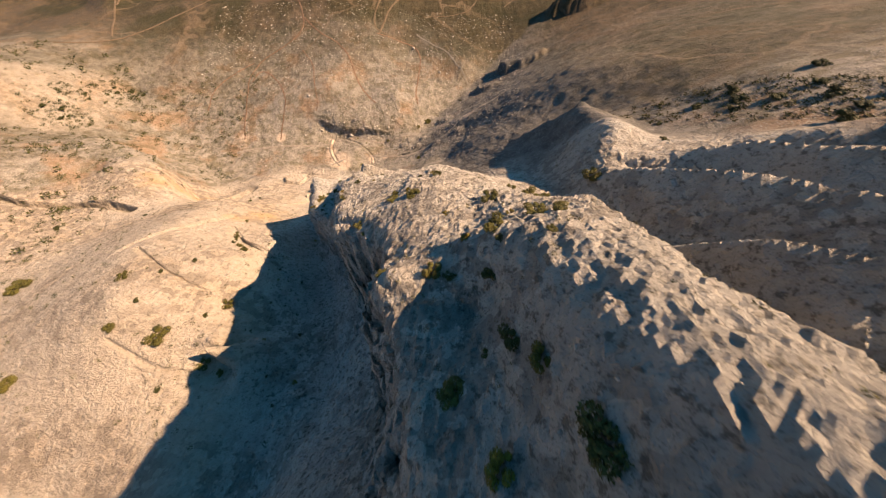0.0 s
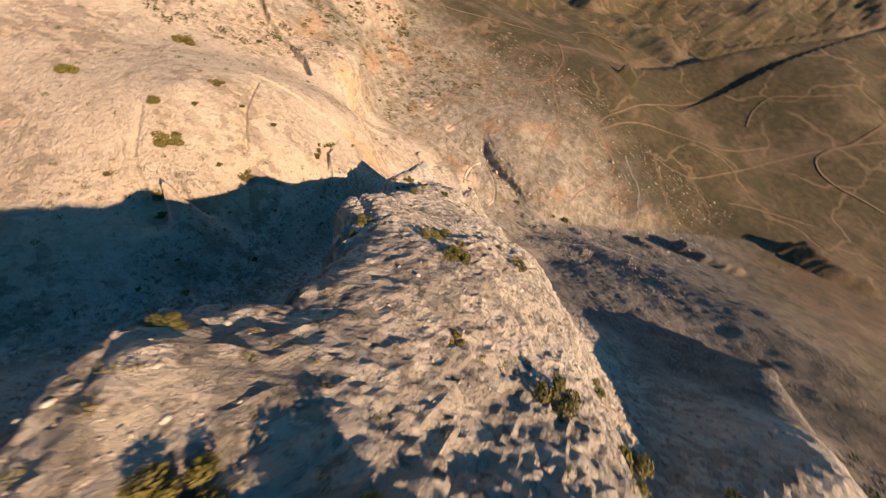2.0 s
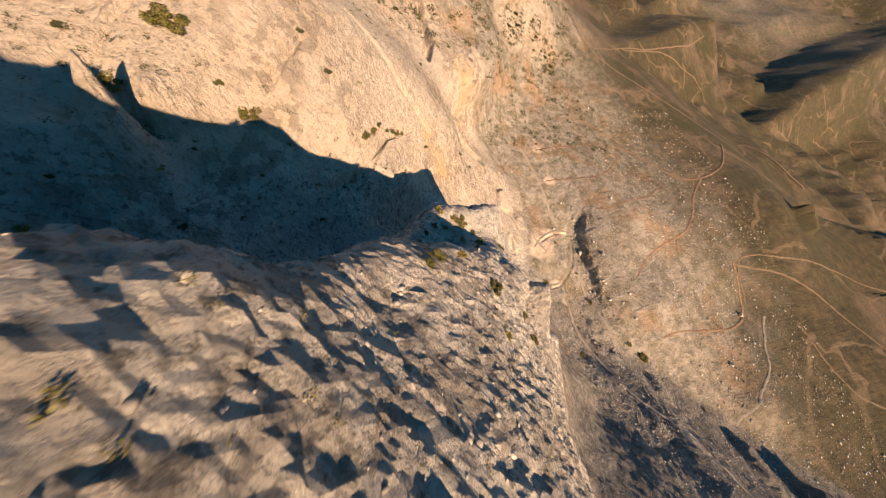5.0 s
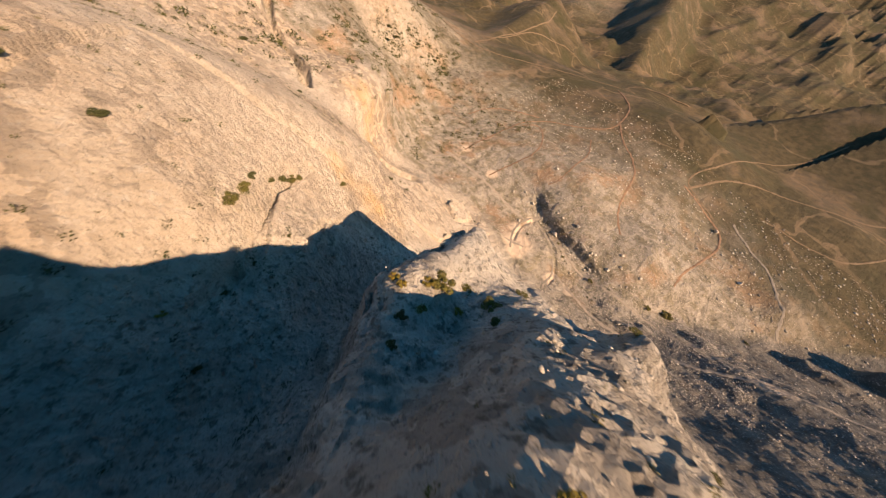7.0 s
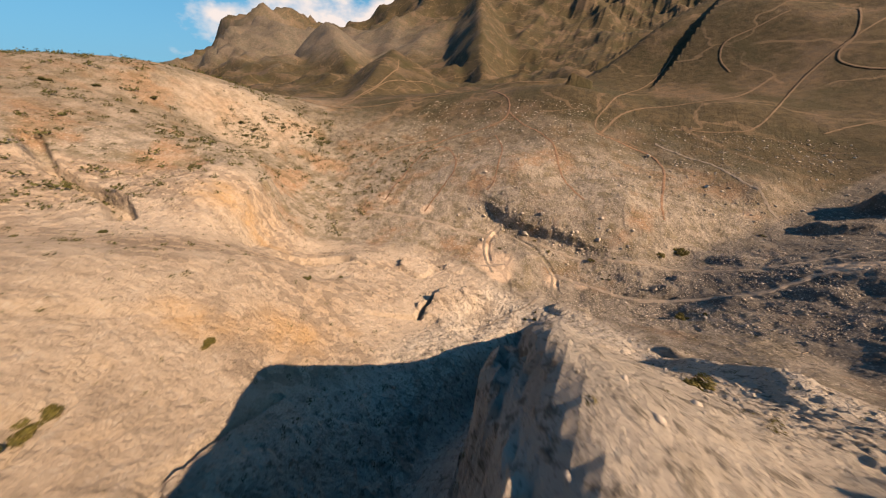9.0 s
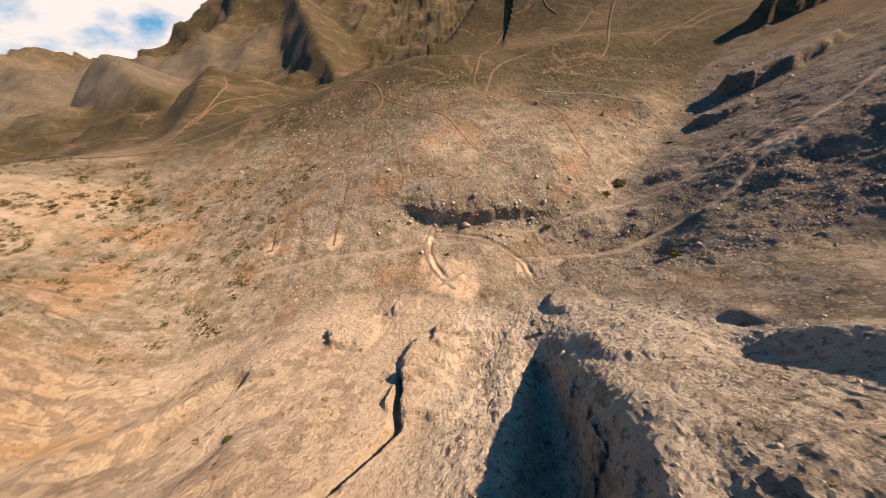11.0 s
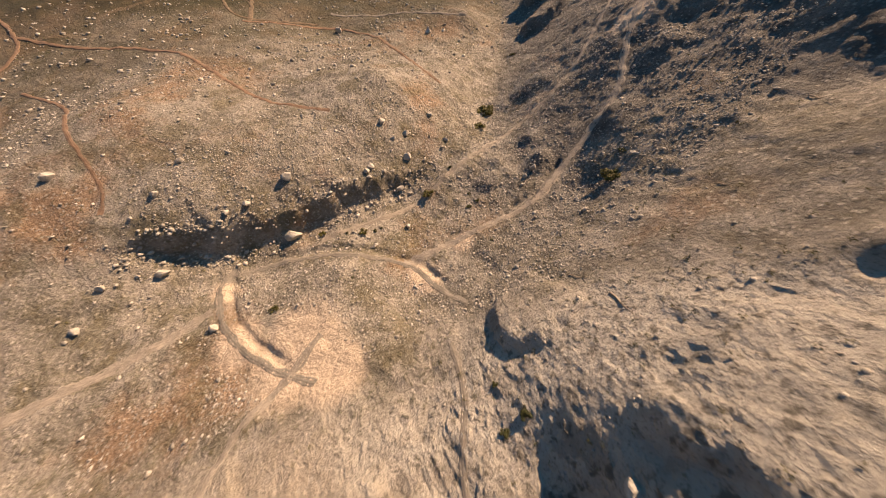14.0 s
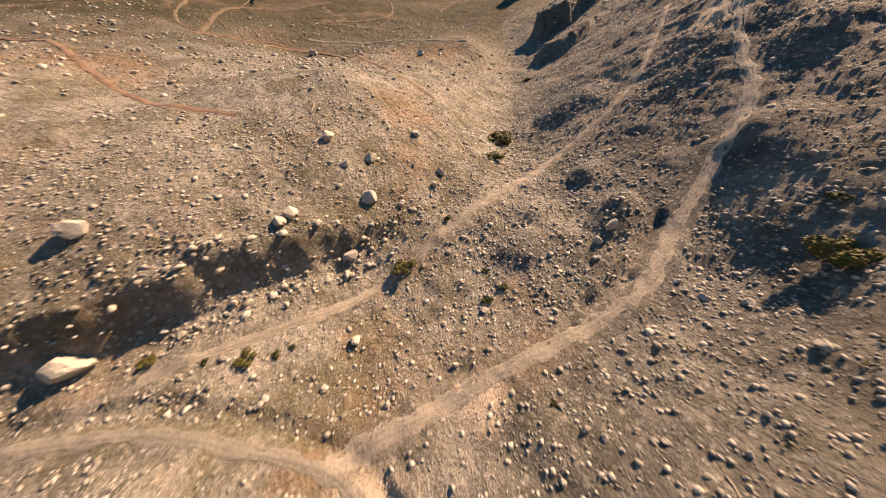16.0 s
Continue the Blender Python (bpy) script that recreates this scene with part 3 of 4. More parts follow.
# relief: blocks split by joints, ledges and rubble, pushed out along the slope's normal
p3 = np.stack([gx, gy, gz], 1)
shape = (len(grid_y), len(grid_x))
slope_y, slope_x = np.gradient(gz.reshape(shape), grid_y, grid_x)
normal = np.stack([-slope_x.ravel(), -slope_y.ravel(), np.ones(len(gx))], 1)
normal /= np.linalg.norm(normal, axis=1)[:, None]
near_path = 1 - ramp(reach, 260, 420)
push = np.zeros(len(gx))
busy = near_path > 0
q = p3[busy]
rough = fractal(q, 17, 3, 0.5, 11, True) * 0.7 + fractal(q, 6.5, 4, 0.55, 21, True) * 0.42 + fractal(q, 1.9, 2, 0.6, 31, True) * 0.4 - 0.2
bed = (0.62 * q[:, 0] - 0.2 * q[:, 1] + 0.75 * q[:, 2]) / 2.6 + 1.3 * fractal(q, 7, 3, 0.5, 33)
rough = rough + 0.3 * (bed - np.floor(bed)) ** 2 * ramp(q[:, 0], -85, -70) * (1 - ramp(q[:, 1], 85, 105))     # bedding, broken off in ledges
mild = fractal(q, 14, 3, 0.5, 51) * 0.9 + fractal(q, 3.2, 4, 0.6, 61) * 0.5
smoother = 1 - 0.6 * (1 - ramp(-q[:, 0] - 0.25 * q[:, 1], 165, 215)) * ramp(np.interp(q[:, 1], [-10, 50, 110, 190], [-70, -84, -112, -106]) - q[:, 0], 0, 12)     # the slab is the smoothest
push[busy] = near_path[busy] * (rocky[busy] * rough * smoother + (1 - rocky[busy]) * mild)
crag = (rocky > 0.05) & (gx > -112) & (gx < 60) & (gy > -30) & (gy < 215)
q = p3[crag] + 1.6 * np.stack([fractal(p3[crag], 3.0, 3, 0.6, s) for s in (71, 73, 75)], 1)
for size, depth, seed in ((5.5, 0.42, 81), (1.9, 0.30, 91)):
    d1, d2, val = cells(q / np.array([size, size * 1.3, size * 0.75]), seed)
    push[crag] += rocky[crag] * depth * ((val - 0.5) * ramp(d2 - d1, 0.0, 0.12) - 0.25 * (1 - ramp(d2 - d1, 0.0, 0.09)))
calm = 1 - 0.35 * (1 - ramp(np.hypot((gx + 40) / 18, (gy - 70) / 15), 0.6, 1.2)) - 0.6 * (1 - ramp(np.hypot((gx + 74) / 15, (gy - 110) / 16), 0.6, 1.3)) - 0.4 * (1 - ramp(np.hypot((gx + 18) / 17, (gy - 34) / 24), 0.6, 1.2)) - 0.55 * (1 - ramp(np.hypot((gx + 64) / 34, (gy - 170) / 34), 0.6, 1.2))
push = push * calm           # sounder, smoother rock
vx, vy, vz = (p3 + normal * push[:, None]).T
gz = gz + push / normal[:, 2].clip(0.35)


def ground_height(x, y):
    """The height of the ground sheet at a place."""
    i = min(max(int(np.searchsorted(grid_x, x)) - 1, 0), len(grid_x) - 2)
    j = min(max(int(np.searchsorted(grid_y, y)) - 1, 0), len(grid_y) - 2)
    u = (x - grid_x[i]) / (grid_x[i + 1] - grid_x[i])
    v = (y - grid_y[j]) / (grid_y[j + 1] - grid_y[j])
    z = gz.reshape(len(grid_y), len(grid_x))
    return float((z[j, i] * (1 - u) + z[j, i + 1] * u) * (1 - v) + (z[j + 1, i] * (1 - u) + z[j + 1, i + 1] * u) * v)


def sheet(name, x, y, z, nx, ny, facets=None):
    """A mesh over a grid of nx by ny places."""
    me = bpy.data.meshes.new(name)
    k = (np.arange(ny - 1)[:, None] * nx + np.arange(nx - 1)[None]).ravel()
    quads = np.stack([k, k + 1, k + nx + 1, k + nx], 1).astype(np.int32)
    me.vertices.add(len(x))
    me.vertices.foreach_set("co", np.stack([x, y, z], 1).astype(np.float32).ravel())
    me.loops.add(quads.size)
    me.loops.foreach_set("vertex_index", quads.ravel())
    me.polygons.add(len(quads))
    me.polygons.foreach_set("loop_start", np.arange(0, quads.size, 4, dtype=np.int32))
    me.update(calc_edges=True)
    me.polygons.foreach_set("use_smooth", np.ones(len(quads), dtype=bool) if facets is None else ~facets.reshape(ny, nx)[:-1, :-1].ravel())
    return me


def marked(me, name, values):
    me.attributes.new(name, "FLOAT", "POINT").data.foreach_set("value", values.astype(np.float32))



GROUND = ground_material()
ground_mesh = sheet("ground", vx, vy, vz, len(grid_x), len(grid_y), (rocky > 0.4) & (near_path > 0))
for key, values in (("rocky", rocky), ("green", green), ("sandy", sandy), ("golden", golden), ("grey", grey), ("slab", slab)):
    marked(ground_mesh, key, values)
ground_mesh.materials.append(GROUND)
ground = tagged(new("ground", ground_mesh), "pale limestone ridge and slabs above a stony valley floor", "ground", kind="structure")

# ---- dirt tracks ----
TRACK_SOIL = plain_material("trodden_pale_soil", (0.30, 0.27, 0.23), (0.43, 0.385, 0.325), 2.2, 0.35)
RED_SOIL = plain_material("trodden_red_soil", (0.20, 0.13, 0.088), (0.30, 0.205, 0.14), 3.0, 0.25)
DIM_SOIL = plain_material("dim_hill_soil", (0.15, 0.115, 0.075), (0.23, 0.175, 0.12), 3.0, 0.2)
GREY_SOIL = plain_material("grey_road_gravel", (0.21, 0.195, 0.17), (0.31, 0.285, 0.25), 2.5, 0.3)


def curve_through(line, step):
    """A smooth line through the corners of a plan line."""
    pts = [Vector(p) for p in line]
    pts = [2 * pts[0] - pts[1]] + pts + [2 * pts[-1] - pts[-2]]
    out = []
    for a, b, c, d in zip(pts, pts[1:], pts[2:], pts[3:]):
        m = max(2, int((c - b).length / step))
        for k in range(m):
            t = k / m
            out.append(0.5 * (2 * b + (c - a) * t + (2 * a - 5 * b + 4 * c - d) * t * t + (3 * b - a - 3 * c + d) * t ** 3))
    return out + [pts[-2]]


def track(name, line, width, mat, label, ruts=0.10):
    """A worn track laid on the ground, with two shallow ruts, a middle strip and frayed edges."""
    mid = curve_through(line, 0.9)
    across = (-1.0, -0.72, -0.45, -0.18, 0.18, 0.45, 0.72, 1.0)
    x, y, z = [], [], []
    for k, p in enumerate(mid):
        a, b = mid[max(k - 1, 0)], mid[min(k + 1, len(mid) - 1)]
        side = Vector((b.y - a.y, a.x - b.x)).normalized()
        for s in across:
            fray = 1 + 0.9 * noise.noise((p.x * 0.5, p.y * 0.5, 3.0 * math.copysign(1, s))) * abs(s)
            q = p + side * s * width * 0.29 * fray
            spread_here = max(0.5, 0.025 * max(-140 - q.x, q.x - 42, q.y - 262, 0.0))
            lift = 0.10 + 0.10 * (spread_here - 0.5) - (ruts if 0.3 < abs(s) < 0.6 else 0) - (0.22 if abs(s) == 1.0 else 0)
            x.append(q.x), y.append(q.y), z.append(ground_height(q.x, q.y) + lift)
    me = sheet(name, np.array(x), np.array(y), np.array(z), len(across), len(mid))
    me.materials.append(mat)
    return tagged(new(name, me), label, "track", kind="structure")


TRACKS = [
    ("road", [(-224, 229), (-206, 233), (-185, 235), (-162, 237), (-146, 238), (-131, 241)], 4.2, TRACK_SOIL, "pale two-rut dirt track along the dry wash"),
    ("road", [(-124, 252), (-129, 246), (-129, 236), (-126, 227), (-121, 219), (-114, 211)], 3.2, GREY_SOIL, "grey zigzag cut of a bulldozed track"),
    ("road", [(-126, 250), (-115, 247), (-101, 240), (-91, 232), (-85, 226), (-83, 217), (-80, 208)], 3.0, GREY_SOIL, "grey terrace track below the eroded bank"),
    ("road", [(-86, 228), (-69, 225), (-54, 222), (-45, 221), (-32, 224), (-19, 226), (-9, 228), (0, 234), (12, 241), (24, 246), (40, 252), (70, 268)], 3.8, TRACK_SOIL, "pale dirt road climbing out of the valley floor"),
    ("road", [(-102, 247), (-86, 245), (-71, 245), (-52, 247), (-28, 250), (-12, 249), (-1, 250), (10, 254), (30, 262)], 2.6, TRACK_SOIL, "faint pale track beside the stream bed"),
    ("road", [(-180, 243), (-180, 256), (-178, 271), (-177, 283), (-185, 302), (-202, 324), (-217, 333), (-224, 317)], 2.6, RED_SOIL, "reddish loop track on the far slope"),
    ("road", [(-218, 244), (-221, 258), (-223, 280), (-226, 304), (-228, 319), (-223, 341), (-214, 353), (-196, 365), (-179, 379), (-174, 400), (-190, 440), (-230, 480)], 2.6, RED_SOIL, "reddish track up the far slope"),
    ("road", [(-174, 403), (-152, 381), (-130, 364), (-114, 341), (-103, 312), (-96, 299), (-88, 287), (-80, 278)], 2.8, RED_SOIL, "red-brown track down the far slope"),
    ("road", [(-143, 270), (-141, 276), (-144, 293), (-155, 333), (-171, 358)], 2.2, RED_SOIL, "short red-brown track among boulders"),
    ("road", [(-87, 386), (-65, 383), (-43, 377), (-35, 355), (-36, 323), (-38, 296), (-36, 283)], 2.8, RED_SOIL, "red-brown track ending in a bare red patch"),
    ("road", [(-40, 395), (-22, 380), (-4, 364), (7, 340), (15, 328), (21, 315)], 3.2, GREY_SOIL, "grey gravel road bend on the grassy slope"),
    ("wash_path", [(-110, 220), (-119, 215), (-130, 209), (-137, 198), (-139, 186)], 3.4, TRACK_SOIL, "pale fine gravel wash between rock masses"),
    ("wash_path", [(-88, 202), (-91, 193), (-97, 185), (-101, 175), (-104, 165)], 2.4, GREY_SOIL, "narrow gravel wash leading to the gorge"),
    ("road", [(-84, 386), (-79, 403), (-70, 430), (-40, 470), (20, 510), (60, 560)], 3.4, DIM_SOIL, "dim red-brown track over the grassy hill"),
    ("road", [(150, 640), (84, 559), (35, 448), (11, 427), (-20, 422)], 2.4, DIM_SOIL, "dim brown hill road on the grassy slope"),
    ("road", [(-414, 328), (-380, 356), (-330, 410), (-270, 470), (-230, 520)], 3.2, DIM_SOIL, "dim brown track across the lower hill"),
    ("road", [(-27, 631), (-36, 601), (-55, 550), (-69, 520), (-84, 440), (-90, 408), (-84, 391), (-52, 384)], 2.6, DIM_SOIL, "winding brown track down the grassy hill"),
    ("road", [(73, 655), (47, 639), (21, 625), (18, 601), (27, 577)], 2.6, DIM_SOIL, "pale brown terrace track on the grassy hill"),
    ("road", [(128, 660), (118, 607), (105, 583), (108, 567), (130, 552), (180, 545)], 3.0, DIM_SOIL, "grey gravel road bend high on the hill"),
    ("road", [(140, 478), (107, 463), (88, 453), (70, 439)], 2.6, DIM_SOIL, "pale brown track at the foot of the hill"),
    ("road", [(-384, 363), (-425, 450), (-440, 500), (-480, 605), (-522, 672)], 3.4, DIM_SOIL, "pale brown track over the lower hills"),
    ("road", [(-416, 434), (-445, 539), (-434, 656), (-359, 694)], 3.2, DIM_SOIL, "dim brown track across the far hills"),
    ("road", [(-287, 655), (-248, 671), (-200, 690)], 3.6, DIM_SOIL, "dim brown track on the far spur"),
    ("road", [(-266, 280), (-262, 307), (-243, 330), (-228, 345)], 2.2, RED_SOIL, "narrow reddish footpath on the far slope"),
]
for name, line, width, mat, label in TRACKS:
    track(name, line, width, mat, label)

# ---- stones and boulders ----
GRAVEL = scatter_material("pale_gravel", (0.30, 0.285, 0.25), (0.66, 0.625, 0.56))
STONE = scatter_material("loose_limestone", (0.28, 0.265, 0.235), (0.68, 0.645, 0.58))
BOULDER = plain_material("weathered_boulder", (0.42, 0.40, 0.36), (0.66, 0.62, 0.55), 1.2, 0.25)
rng = np.random.default_rng(7)


def lump(level, seed, rugged=0.28):
    """A rough stone about one metre in radius."""
    bm = bmesh.new()
    bmesh.ops.create_icosphere(bm, subdivisions=level, radius=1.0)
    off = Vector((seed * 7.1, seed * 3.7, seed * 1.9))
    for v in bm.verts:
        d = v.co.normalized()
        r = 1 + rugged * noise.noise(d * 1.3 + off) + 0.5 * rugged * noise.noise(d * 3.1 + off)
        v.co = d * r
        for k in range(7):                      # split faces
            n = Vector((math.sin(seed * 2.3 + k * 2.1), math.cos(seed * 1.7 + k * 1.3), math.sin(seed + k * 4.0) * 0.8)).normalized()
            over = v.co.dot(n) - (0.72 if k < 3 else 0.58)
            if over > 0:
                v.co -= n * over * 0.85
        v.co.z *= 0.78
    return bm


def stone_field(name, x, y, size, mat, label, levels_of=1, sink=0.40):
    """Loose stones strewn over the ground, joined into one mesh."""
    shapes = []
    for s in range(6):
        bm = lump(levels_of, s + 1, 0.45)
        bm.verts.ensure_lookup_table()
        shapes.append((np.array([v.co[:] for v in bm.verts]), np.array([[v.index for v in f.verts] for f in bm.faces])))
        bm.free()
    verts, faces, at = [], [], 0
    for k in range(len(x)):
        v, f = shapes[k % 6]
        a = rng.uniform(0, 6.28)
        c, s_ = math.cos(a), math.sin(a)
        w = v * size[k] * np.array([1, rng.uniform(0.55, 1), rng.uniform(0.4, 0.8)])
        w = np.stack([w[:, 0] * c - w[:, 1] * s_ + x[k], w[:, 0] * s_ + w[:, 1] * c + y[k], w[:, 2] + ground_height(x[k], y[k]) + size[k] * (0.5 - sink)], 1)
        verts.append(w), faces.append(f + at)
        at += len(v)
    verts, faces = np.concatenate(verts), np.concatenate(faces).astype(np.int32)
    me = bpy.data.meshes.new(name)
    me.vertices.add(len(verts))
    me.vertices.foreach_set("co", verts.astype(np.float32).ravel())
    me.loops.add(faces.size)
    me.loops.foreach_set("vertex_index", faces.ravel())
    me.polygons.add(len(faces))
    me.polygons.foreach_set("loop_start", np.arange(0, faces.size, 3, dtype=np.int32))
    me.update(calc_edges=True)
    me.materials.append(mat)
    return tagged(new(name, me), label, "stones", kind="stuff")


def strewn(count, x_range, y_range, keep, seed):
    """Random places in a box, clustered by noise, that pass a test."""
    r = np.random.default_rng(seed)
    x, y = r.uniform(*x_range, count), r.uniform(*y_range, count)
    clump = fractal(np.stack([x, y, 0 * x], 1), 18, 3, 0.6, seed)
    ok = keep(x, y) & (r.uniform(-0.7, 0.7, count) < clump)
    return x[ok], y[ok], r


def off_tracks(x, y):
    ok = np.ones(len(x), bool)
    for _, line, width, _, _ in TRACKS:
        for (ax, ay), (bx, by) in zip(line, line[1:]):
            ux, uy = bx - ax, by - ay
            t = np.clip(((x - ax) * ux + (y - ay) * uy) / (ux * ux + uy * uy), 0, 1)
            ok &= np.hypot(x - ax - t * ux, y - ay - t * uy) > width * 0.55
    for sx, sy, r in SANDY[:3]:
        ok &= np.hypot(x - sx, y - sy) > r * 0.9
    return ok


def on_valley_floor(x, y):
    return off_tracks(x, y) & (y > np.interp(x, [-200, -140, -85, -60, -30, 60], [205, 214, 207, 196, 178, 200]))


x, y, r = strewn(22000, (-210, 60), (196, 340), on_valley_floor, 3)
stone_field("scree", x, y, 0.12 + 0.22 * r.pareto(2.6, len(x)).clip(0, 2.6), STONE, "pale limestone rubble strewn over the valley floor")
x, y, r = strewn(100000, (-135, 10), (198, 276), on_valley_floor, 23)
stone_field("gravel", x, y, 0.08 + 0.10 * r.pareto(2.2, len(x)).clip(0, 3.5), GRAVEL, "small angular pale stones covering the valley floor")
x, y, r = strewn(9000, (-280, 80), (300, 430), off_tracks, 4)
stone_field("far_scree", x, y, 0.3 + 0.4 * r.pareto(2.6, len(x)).clip(0, 2.5), STONE, "pale stones scattered over the far slope")
x, y, r = strewn(14000, (-110, 35), (-5, 200), lambda x, y: np.abs(x - np.interp(y, [-5, 36, 70, 104, 140, 200], [8, 0, -20, -62, -68, -66])) < 38, 5)
stone_field("ridge_rubble", x, y, 0.12 + 0.15 * r.pareto(2.8, len(x)).clip(0, 2.4), STONE, "broken limestone rubble lying on the ridge")

x, y, r = strewn(11000, (-146, -60), (244, 262), lambda x, y: np.abs(y - np.interp(x, [-140, -122, -107, -92, -72], [262, 255, 253.5, 252.5, 252]) + 0.6) < 3.2, 31)
stone_field("bank_rubble", x, y, 0.14 + 0.24 * r.pareto(2.4, len(x)).clip(0, 3.2), STONE, "broken stones lying in the eroded bank")
BOULDERS = [(-108, 252, 2.4), (-101, 260, 1.7), (-81, 255, 1.3), (-76, 249, 1.0), (-74, 251, 1.4), (-99, 252, 0.7), (-85, 248, 0.6), (-97, 250, 0.6), (-68, 267, 1.3),
            (-63, 262, 1.3), (-52, 257, 1.1), (-51, 267, 1.2), (-67, 256, 1.6), (-68, 261, 0.9), (-55, 255, 0.9), (-12, 330, 1.9), (-79, 239, 0.9), (-40, 229, 1.3), (-27, 210, 0.9),
            (-43, 229, 0.8), (-44, 375, 2.1), (-138, 255, 1.8), (-149, 256, 1.2), (-113, 258, 1.1)]
MORE_BOULDERS = [(-118, 258, 1.0), (-122, 274, 1.2), (-131, 236, 1.3), (-79, 256, 1.3), (-82, 173, 1.3), (-150, 284, 1.6), (-130, 268, 1.1), (-155, 249, 1.2)]
variants = []
for k, (x, y, size) in enumerate(BOULDERS + MORE_BOULDERS):
    place_at = Matrix.Translation((x, y, ground_height(x, y) + 0.30 * size)) @ pose(0, 0, 0, 12 * math.sin(k), 9 * math.cos(2.0 * k), 137 * k) @ Matrix.Diagonal((size, size * (0.75 + 0.2 * math.sin(k * 1.7)), size * 0.9, 1))
    if k < 7:
        bm = lump(3, 11 + k)
        me = bpy.data.meshes.new("boulder")
        bm.to_mesh(me)
        bm.free()
        me.materials.append(BOULDER)
        ob = new("boulder", me)
        ob.matrix_world = place_at
        variants.append(ob)
        big = size > 1.6
        tagged(ob, "large pale limestone boulder at the foot of the bank" if big else "weathered pale limestone boulder lying in the rubble", "boulder", "boulders in the valley")
    else:
        ob = variants[k % 7].copy()
        scene.collection.objects.link(ob)
        ob.matrix_world = place_at
        tagged(ob, "weathered pale limestone boulder lying in the rubble")

# ---- loose rocks large enough to tell apart ----
rock_shapes = []
for k in range(6):
    bm = lump(2, 31 + k, 0.42)
    me = bpy.data.meshes.new("rock")
    bm.to_mesh(me)
    bm.free()
    me.materials.append(BOULDER)
    rock_shapes.append(me)
x, y, r = strewn(2100, (-150, 5), (205, 290), on_valley_floor, 41)
for k in range(min(len(x), 300)):
    size = 0.30 + 0.20 * min(r.pareto(2.5), 2.2)
    ob = new("rock", rock_shapes[k % 6])
    ob.matrix_world = Matrix.Translation((x[k], y[k], ground_height(x[k], y[k]) + 0.22 * size)) @ pose(0, 0, 0, 15 * math.sin(k), 12 * math.cos(k), 97 * k) @ Matrix.Diagonal((size, size * 0.8, size * 0.8, 1))
    tagged(ob, "angular pale limestone rock among the rubble", "rock", "rocks on the valley floor")

# ---- shrubs ----
OLIVE = leaf_material("olive_leaves", (0.035, 0.04, 0.012), (0.16, 0.145, 0.03))
DARK_GREEN = leaf_material("juniper_leaves", (0.022, 0.03, 0.012), (0.085, 0.09, 0.025))
YELLOW = leaf_material("yellowing_leaves", (0.09, 0.075, 0.015), (0.30, 0.23, 0.03))
BARK = plain_material("grey_bark", (0.12, 0.095, 0.07), (0.20, 0.165, 0.13), 0.2, 0.02)


def part(name, bm, mat, parent, label=""):
    me = bpy.data.meshes.new(name)
    bm.to_mesh(me)
    bm.free()
    me.materials.append(mat)
    ob = new(name, me)
    ob.parent = parent
    return tagged(ob, label)


def limb(bm, a, b, ra, rb, sides=5):
    """A tapered stem between two places."""
    a, b = Vector(a), Vector(b)
    turn = (b - a).to_track_quat("Z", "Y").to_matrix()
    rings = []
    for p, r in ((a, ra), (b, rb)):
        rings.append([bm.verts.new(p + turn @ Vector((r * math.cos(6.283 * k / sides), r * math.sin(6.283 * k / sides), 0))) for k in range(sides)])
    for k in range(sides):
        bm.faces.new((rings[0][k], rings[0][(k + 1) % sides], rings[1][(k + 1) % sides], rings[1][k]))


def shrub(seed, mat, low):
    """A shrub of radius one: bent stems that fork from the root, and uneven clumps of small leaves."""
    r = random.Random(seed)
    root = new("shrub")
    wood, leaves = bmesh.new(), bmesh.new()
    for k in range(11):
        a, out = 6.283 * k / 11 + r.uniform(-0.5, 0.5), r.uniform(0.15, 0.75)
        top = Vector((out * math.cos(a), out * math.sin(a), r.uniform(0.25, 0.95 - 0.5 * out) * low))
        mid = top * 0.5 + Vector((r.uniform(-0.1, 0.1), r.uniform(-0.1, 0.1), 0.05))
        limb(wood, (0.05 * math.cos(a), 0.05 * math.sin(a), -0.25), mid, 0.045, 0.028)
        limb(wood, mid, top, 0.028, 0.010)
        size = r.uniform(0.20, 0.40)
        for _ in range(int(230 * size / 0.3)):
            d = Vector((r.gauss(0, 1), r.gauss(0, 1), r.gauss(0, 0.8))).normalized()
            c = top + d * size * r.uniform(0.45, 1.0) ** 0.6
            if c.z < -0.1:
                continue
            u = Vector((r.gauss(0, 1), r.gauss(0, 1), r.gauss(0, 1))).normalized()
            w = (d + 0.7 * u).normalized()
            v = w.cross(u).normalized() * r.uniform(0.025, 0.05)
            u = v.cross(w).normalized() * r.uniform(0.05, 0.09)
            leaves.faces.new([leaves.verts.new(c + o) for o in (-u, v, u, -v)])
    part("stem", wood, BARK, root, "grey forked woody stems")
    part("crown", leaves, mat, root)
    return root


SHRUB_KINDS = [shrub(1, OLIVE, 0.9), shrub(2, OLIVE, 0.8), shrub(3, DARK_GREEN, 0.9), shrub(4, DARK_GREEN, 1.0), shrub(5, YELLOW, 0.9), shrub(6, OLIVE, 0.7)]
used = [False] * len(SHRUB_KINDS)


